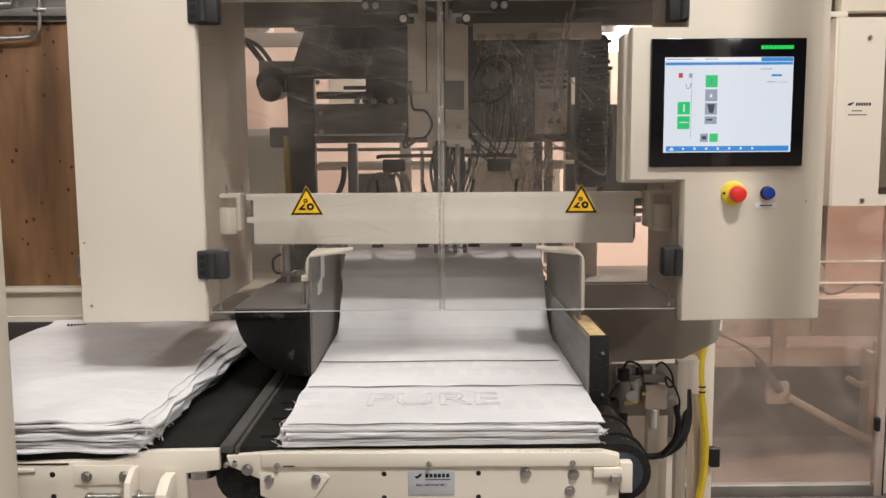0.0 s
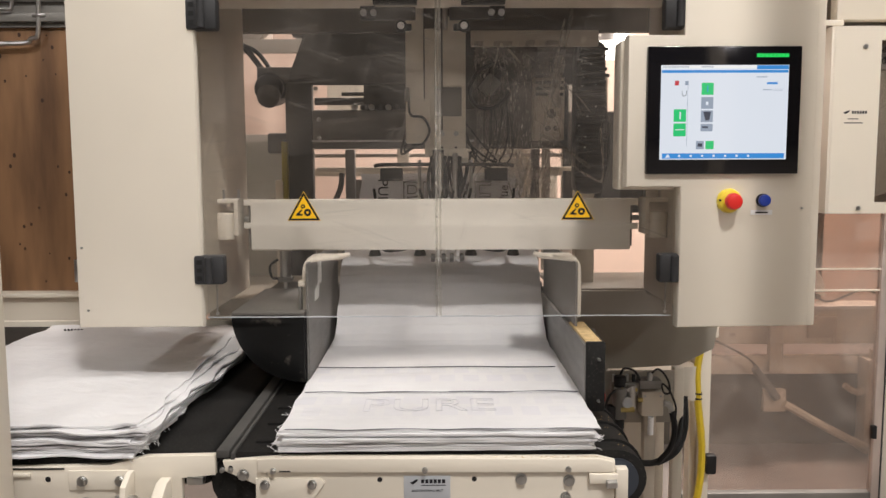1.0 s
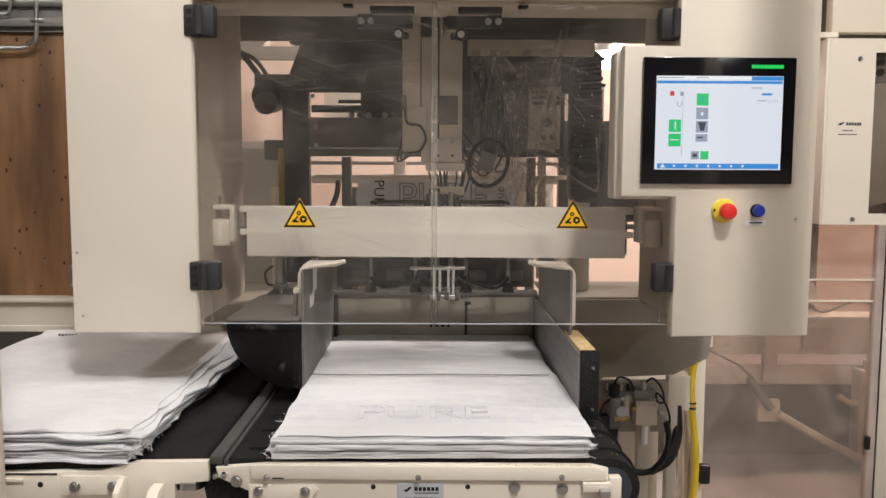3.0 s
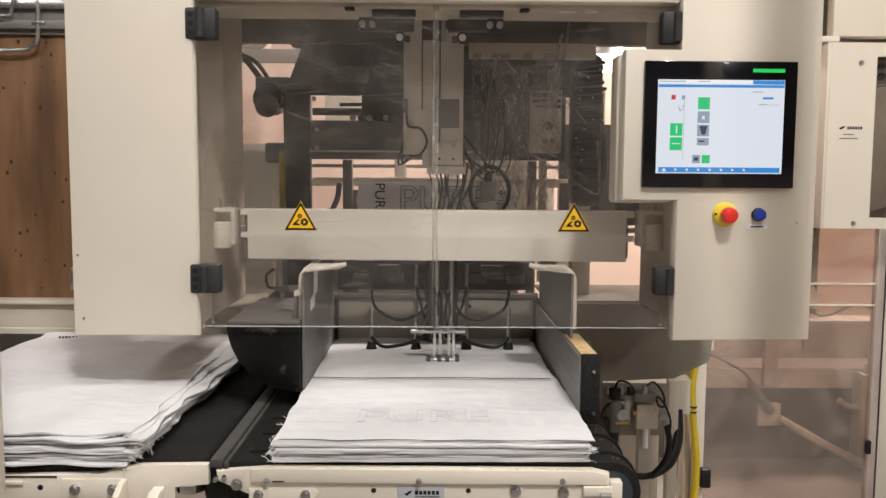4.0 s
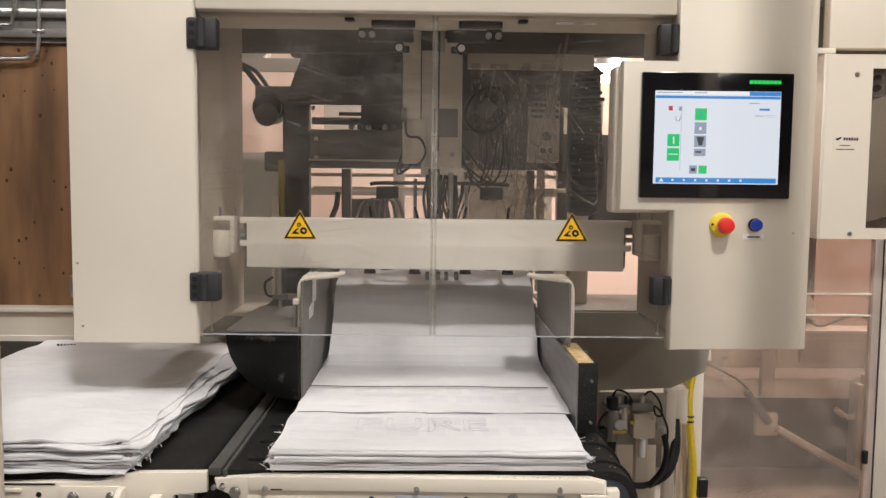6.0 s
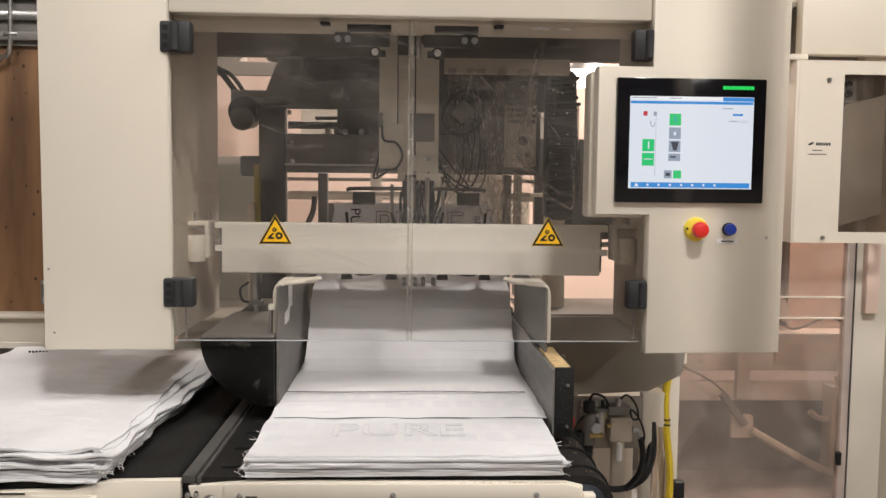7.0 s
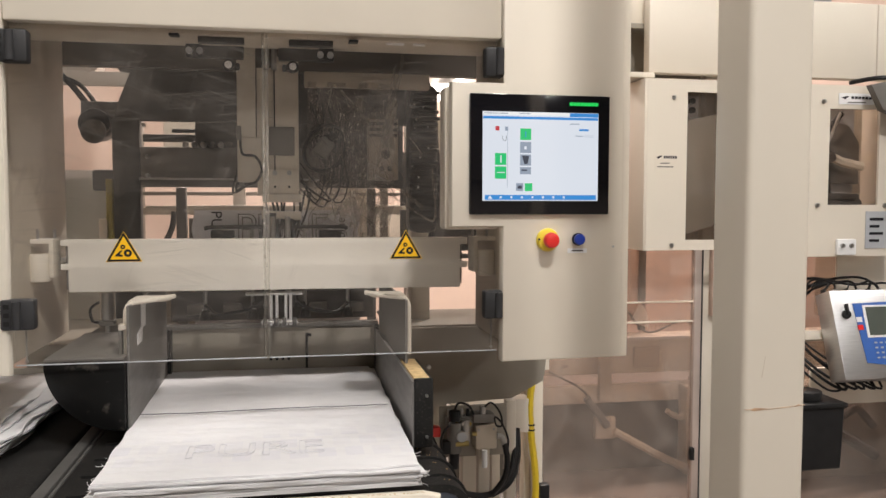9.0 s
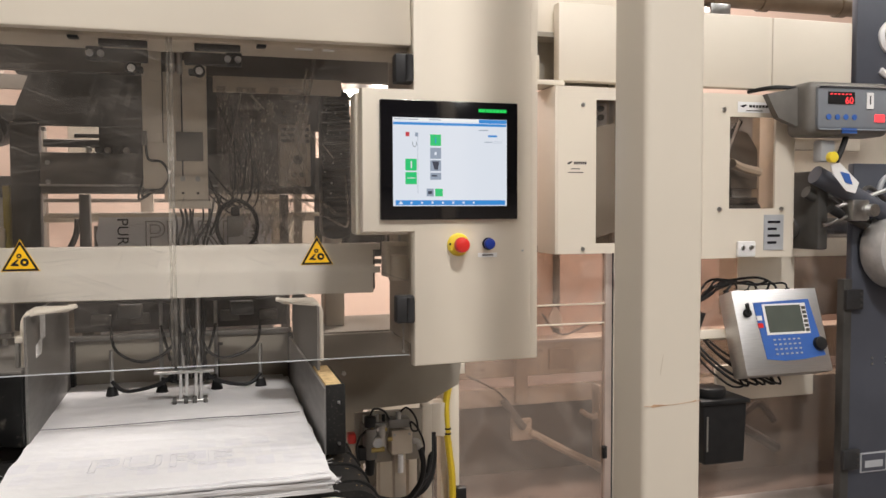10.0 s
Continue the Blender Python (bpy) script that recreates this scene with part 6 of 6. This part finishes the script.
def indicator():
    d = thing("weight_indicator", "grey weight indicator with red digits and blue keys", "indicator", (2.945, 2.90, 1.962))
    d.rotation_euler = (0, 0, radians(-4))
    part("housing", bm_box(-0.20, 0.24, 0.0, 0.18, -0.125, 0.125, 0.035, 4), GREY, d)
    f = part("front", bm_box(-0.165, 0.24, -0.006, 0.004, -0.10, 0.10, 0.02, 3), material("grey_blue_front", (0.22, 0.24, 0.27), 0.4), d)
    part("display", bm_box(-0.105, 0.035, -0.010, -0.004, 0.02, 0.075), BLACK, f)
    lettering("lit_digits", "60", LED_RED, f, 0.045, (0.005, -0.0105, 0.035), label="red lit digits")
    for k in range(6):
        part("led", bm_box(-0.095 + 0.02 * k, -0.085 + 0.02 * k, -0.012, -0.009, 0.062, 0.067), LED_RED, f)
    for k in range(4):
        part("key", bm_cyl((-0.10 + 0.045 * k, -0.004, -0.04), (-0.10 + 0.045 * k, -0.010, -0.04), 0.013, 14), KEYBLUE, f)
    part("logo_mark", bm_box(-0.03, 0.05, -0.010, -0.004, -0.115, -0.092), KEYBLUE, d)
    part("power_switch", bm_box(0.145, 0.195, -0.014, -0.004, -0.06, -0.025, 0.003), LED_RED, f, "lit red rocker switch")
    part("number_label", bm_box(0.10, 0.135, -0.011, -0.004, 0.0, 0.075), WHITE, f)
    lettering("lettering", "1", INK, f, 0.06, (0.117, -0.0115, 0.038))
    part("bracket", bm_tube([(-0.15, 0.1, 0.10), (-0.28, 0.14, 0.11), (-0.36, 0.24, 0.10)], 0.010), BLACK, d)
    part("bracket_beam", bm_poly([(-0.17, -0.09), (-0.17, 0.11), (-0.36, 0.07), (-0.30, -0.04)], "y", 0.08, 0.12), GREY, d)


neighbour()
indicator()

# lamp seen behind the machine
l = thing("hall_lamp", "bright white hall lamp glowing behind the machine", "lamp", (1.34, 6.2, 2.42))
part("reflector", bm_cyl((0, 0, 0.0), (0, 0, 0.16), 0.24, 24, 0.10), STEEL, l)
part("lens", bm_cyl((0, 0, -0.09), (0, 0, 0.0), 0.20, 28, 0.22, 0.01), LAMPGLOW, l, "glowing frosted lens")
part("cord", bm_cyl((0, 0, 0.16), (0, 0, 3.99), 0.008, 8), BLACK, l)
b = thing("storage_rack", "pale steel racking behind the machine", "rack")
for x in (-2.0, -0.95, 0.1, 0.85):
    part("post", bm_box(x, x + 0.07, 5.4, 5.48, 0.0, 3.4, 0.004), HALL, b)
for z in (1.0, 1.62, 2.25, 2.9):
    part("beam", bm_box(-2.0, 0.92, 5.36, 5.40, z, z + 0.09, 0.004), HALL, b)
for x, w, z, h in ((-1.75, 0.55, 1.09, 0.42), (-0.75, 0.6, 1.71, 0.36), (0.24, 0.58, 1.09, 0.40), (0.3, 0.5, 1.71, 0.3), (-1.7, 0.5, 2.34, 0.4)):
    part("carton", bm_box(x, x + w, 5.42, 5.9, z, z + h, 0.01), CREAM_DULL if w > 0.55 else HALL, b)
for z, x in ((2.34, -1.7), (2.34, -1.2)):
    part("brace", bm_tube([(x, 5.38, z), (x + 0.5, 5.38, z + 0.5)], 0.03, 6), HALL, b)


# ---------- moving things ----------
def gripper():
    """Suction gripper; its origin is the clamp's bottom when it rests on the stack."""
    g = thing("suction_gripper", "suction gripper with steel clamp, black cups and hoses", "gripper", (0, 2.255, 0.950))
    for x in (-0.005, 0.012, 0.038, 0.052):
        part("clamp_finger", bm_box(x - 0.002, x + 0.007, -0.014, 0.014, 0.0, 0.10, 0.0015), STAINLESS, g)
    for x in (-0.020, 0.012, 0.036, 0.066):
        part("clamp_roller", bm_cyl((x - 0.006, -0.014, 0.010), (x + 0.006, -0.014, 0.010), 0.013, 16, bevel=0.002), DARK, g)
    part("clamp_axle", bm_cyl((-0.03, -0.014, 0.010), (0.075, -0.014, 0.010), 0.004, 10), STEEL, g)
    part("crossbar", bm_box(-0.075, 0.09, -0.02, 0.02, 0.090, 0.098, 0.002), STEEL, g, "thin steel crossbar")
    part("rod", bm_cyl((0.004, 0.055, 0.09), (0.004, 0.055, 0.32), 0.008, 12), STEEL, g)
    part("rod", bm_cyl((0.048, 0.055, 0.09), (0.048, 0.055, 0.32), 0.008, 12), STEEL, g)
    part("slide_plate", bm_box(-0.02, 0.014, 0.07, 0.08, 0.1, 0.33), DARK, g)
    part("head_bar", bm_box(-0.030, 0.090, 0.10, 0.14, 0.308, 0.335, 0.004), CREAM, g, "beige head bar")
    for x in (-0.205, 0.235):
        part("cup_arm", bm_tube([(x, 0.16, 0.28), (x + (0.02 if x < 0 else -0.02), 0.16, 0.285), (x * 0.5, 0.16, 0.286), (0.02, 0.1, 0.286)], 0.006), DARK, g)
        part("arm_block", bm_box(x + (0.02 if x < 0 else -0.09), x + (0.09 if x < 0 else -0.02), 0.14, 0.19, 0.235, 0.275, 0.004), DARK, g)
    for x in (-0.205, -0.062, 0.10, 0.235):
        c = part("suction_cup", bm_cyl((x, 0.16, -0.002), (x, 0.16, 0.028), 0.020, 20, 0.012), BLACK, g, "black rubber suction cup")
        part("cup_stem", bm_cyl((x, 0.16, 0.028), (x, 0.16, 0.14 if abs(x) > 0.15 else 0.30), 0.006, 10), STEEL, c)
        s = 1 if x > 0 else -1
        part("hose", bm_tube([(x, 0.155, 0.045), (x - s * 0.05, 0.14, 0.015 + 0.02 * (abs(x) < 0.15)), (s * 0.05 + 0.02, 0.12, 0.06), (s * 0.03 + 0.02, 0.09, 0.20), (s * 0.02 + 0.02, 0.10, 0.31)], 0.006), BLACK, g)
        part("hose", bm_tube([(x, 0.15, 0.21), (x - s * 0.02, 0.12, 0.14), (x * 0.5, 0.10, 0.11), (s * 0.04 + 0.02, 0.08, 0.17), (s * 0.045 + 0.02, 0.10, 0.31)], 0.0045), BLACK, g)
    for k in range(7):
        x = -0.02 + 0.013 * k
        part("hose", bm_tube([(x, 0.07, 0.06), (x + 0.016 * math.sin(k * 2.1), 0.05, 0.15), (x - 0.014 * math.cos(k * 1.7), 0.06, 0.24), (x, 0.10, 0.31)], 0.005), BLACK, g)
    return g


def hose_loop():
    """A loop of hose with its connector that swings into view while the gripper is down."""
    h = thing("hose_loop", "loop of black hose with a small grey connector", "hose", (0.17, 2.40, 1.455))
    ring = [(0.062 * math.cos(a), 0.01 * math.sin(2 * a), 0.078 * math.sin(a)) for a in [k * 2 * math.pi / 14 + 1.0 for k in range(15)]]
    part("hose", bm_tube(ring, 0.0065), BLACK, h)
    part("connector", bm_box(-0.03, 0.02, -0.01, 0.02, -0.03, 0.03, 0.004), GREY, h)
    part("plug", bm_box(-0.018, 0.008, -0.015, 0.01, 0.03, 0.058, 0.004), BLACK, h)
    return h


def printed_bag():
    """The bag held open further back, its printed face toward the doors."""
    b = thing("printed_bag", "upright white bag with outlined printed words", "bag", (0.01, 2.95, 1.0))
    lay_uv(part("sheet", bm_bag(0.62, 0.52, 0.008, 90, lift=0.01), BAGW, b)).rotation_euler = (radians(90), 0, 0)
    lettering("lettering", "PURE", GREY, b, 0.15, (0.02, -0.020, 0.43), label="large outlined print", outline=True)
    lettering("lettering", "PURE GL", INK, b, 0.055, (-0.225, -0.020, 0.395), ry=90)
    lettering("lettering", "blue", INK, b, 0.048, (0.240, -0.020, 0.435), ry=-90)
    for k in range(2):
        part("text_bar", bm_box(0.225, 0.25, -0.02, -0.014, 0.25 + 0.06 * k, 0.295 + 0.06 * k), INK, b)
    for k in range(4):
        part("text_bar", bm_box(-0.20 + 0.10 * k, -0.14 + 0.10 * k, -0.02, -0.014, 0.22, 0.30), GREY, b)
    return b


STRIP, COUNT = 0.02725, 40


def lifted_bag(z, mat_label):
    b = thing("lifted_bag", mat_label, "bag", (0, 0, 0))
    strips = []
    for k in range(COUNT):
        bm = bmesh.new()
        n = 22
        rows = []
        for j in range(3):
            v = j / 2
            w = BW + 0.006 - 0.003 * min(max(k + v - 16, 0), 10)
            rows.append([bm.verts.new(((i / n - 0.5) * w + (0.004 * noise.noise(Vector(((k + v) * 0.5, i // n * 9.0, z)) * 1.3) if i in (0, n) else 0), (v - 0.5) * (STRIP + 0.003),
                                       0.0012 * noise.noise(Vector((i * 0.45, (k + v) * 0.55, 7.0))))) for i in range(n + 1)])
        low = [[bm.verts.new(vv.co - Vector((0, 0, 0.0014))) for vv in r] for r in rows]
        for j in range(2):
            for i in range(n):
                bm.faces.new((rows[j][i], rows[j][i + 1], rows[j + 1][i + 1], rows[j + 1][i]))
                bm.faces.new((low[j][i], low[j + 1][i], low[j + 1][i + 1], low[j][i + 1]))
        ring = [(rows[j][0], low[j][0]) for j in range(3)], [(rows[j][n], low[j][n]) for j in range(3)]
        for j in range(2):
            bm.faces.new((ring[0][j][0], ring[0][j + 1][0], ring[0][j + 1][1], ring[0][j][1]))
            bm.faces.new((ring[1][j][0], ring[1][j][1], ring[1][j + 1][1], ring[1][j + 1][0]))
        for i in range(n):
            bm.faces.new((rows[0][i + 1], rows[0][i], low[0][i], low[0][i + 1]))
            bm.faces.new((rows[2][i], rows[2][i + 1], low[2][i + 1], low[2][i]))
        strips.append(lay_uv(part("sheet_panel", bm, BAGP, b), (k + 0.5) * STRIP))
        if k == 0:
            # Dark tube along the front edge draws the shade under it.
            hem = [((i / 10 - 0.5) * BW, -STRIP / 2 - 0.001 + 0.0015 * math.sin(i * 1.7 + z), 0.0012 * math.sin(i * 2.3)) for i in range(11)]
            part("front_edge_line", bm_tube(hem, 0.0014, 6), SHADE_LINE, strips[0], "dark front edge with its shade drawn in")
    return strips


def sheet_path(a, theta, z):
    """The place and slope, a metres along the bag's way, when it is bent up by theta degrees."""
    y, h, s, da = 1.466, z, 0.0, 0.004
    ang = 0.0
    bend = 2.235 - 1.466
    back = 0.0 if theta < 50 else 4.0
    while s < a:
        d = s - bend
        if d < 0:
            ang = 0.0
        elif d < 0.11:
            ang = theta * d / 0.11
        elif d < 0.24:
            ang = theta
        elif d < 0.33:
            ang = theta * (1 - 0.68 * (d - 0.24) / 0.09)
        elif d < 0.46:
            ang = 0.32 * theta
        else:
            ang = max(0.32 * theta * (1 - (d - 0.46) / 0.12), -back)
        y, h, s = y + da * math.cos(radians(ang)), h + da * math.sin(radians(ang)), s + da
    return y, h, ang


def key_bag(strips, z, states):
    for k, ob in enumerate(strips):
        rows = []
        for t, pull, theta in states:
            y, h, ang = sheet_path(pull + (k + 0.5) * STRIP, theta, z)
            rows.append((t, pose(0.002, y, h, ang, 0, 0)))
        walk(ob, rows)


GRIP = gripper()
LOOP = hose_loop()
PRINTED = printed_bag()
BAG_A = lifted_bag(0, "thin white woven bag pulled up off the stack")
BAG_B = lifted_bag(1, "next thin white woven bag lifted from the stack")


def motions():
    up = [(0.0, 0.283), (1.0, 0.275), (1.3, 0.30), (1.5, 0.325), (1.85, 0.325), (2.0, 0.255), (2.2, 0.235), (2.5, 0.205), (2.8, 0.200), (3.1, 0.16), (3.5, 0.02), (3.7, 0.0), (4.7, 0.0), (4.9, 0.012), (5.0, 0.03), (5.1, 0.06), (5.2, 0.09),
          (5.6, 0.22), (5.9, 0.275), (6.3, 0.283), (7.3, 0.275), (7.6, 0.30), (7.8, 0.325), (8.15, 0.325), (8.3, 0.255), (8.5, 0.235), (8.8, 0.205), (9.3, 0.20), (9.5, 0.152), (9.7, 0.064), (9.85, 0.02), (10.0, 0.0)]
    walk(GRIP, [(t, pose(0, 2.225, 0.942 + dz)) for t, dz in up])
    loop = [(0.0, 0.30, 40), (2.2, 0.30, 40), (2.6, 0.14, 30), (3.0, 0.08, 20), (3.6, 0.0, 0), (4.8, 0.0, 0), (5.2, 0.04, 15), (5.7, 0.24, 35), (6.2, 0.30, 40), (8.6, 0.30, 40), (9.3, 0.13, 25), (9.8, 0.02, 5), (10.0, 0.0, 0)]
    walk(LOOP, [(t, pose(0.17, 2.40 + 0.3 * dz, 1.455 + dz, 0, a, 0)) for t, dz, a in loop])
    held = [(0.0, 0.62), (0.35, 0.70), (0.6, 0.93), (0.9, 0.95), (1.9, 0.95), (2.1, 0.965), (2.7, 0.975), (5.2, 0.975), (5.5, 0.80), (5.8, 0.62), (6.5, 0.62), (6.75, 0.80), (7.0, 0.93), (8.2, 0.95), (8.4, 0.965), (9.0, 0.975), (10.0, 0.975)]
    walk(PRINTED, [(t, pose(0.01, 2.95, z)) for t, z in held])
    a = [(0.0, 0.275, 64), (1.3, 0.275, 64), (1.5, 0.33, 64), (1.7, 0.50, 64), (1.8, 0.57, 64), (1.9, 0.68, 64), (2.0, 0.80, 64), (2.1, 0.92, 64), (2.2, 1.05, 64), (2.3, 1.20, 64), (2.5, 1.34, 64), (10.0, 1.34, 64)]
    key_bag(BAG_A, TOPZ + 0.0105, a)
    b = [(0.0, 0.0, 0), (4.75, 0.0, 0), (4.9, 0.0, 4), (5.0, 0.005, 9), (5.1, 0.01, 18), (5.2, 0.03, 28), (5.5, 0.14, 50), (5.8, 0.25, 62), (6.1, 0.275, 64), (7.6, 0.275, 64), (7.8, 0.33, 64), (8.0, 0.50, 64), (8.1, 0.57, 64), (8.2, 0.68, 64),
         (8.3, 0.80, 64), (8.4, 0.92, 64), (8.5, 1.05, 64), (8.6, 1.20, 64), (8.8, 1.34, 64), (10.0, 1.34, 64)]
    key_bag(BAG_B, TOPZ + 0.0075, b)


motions()
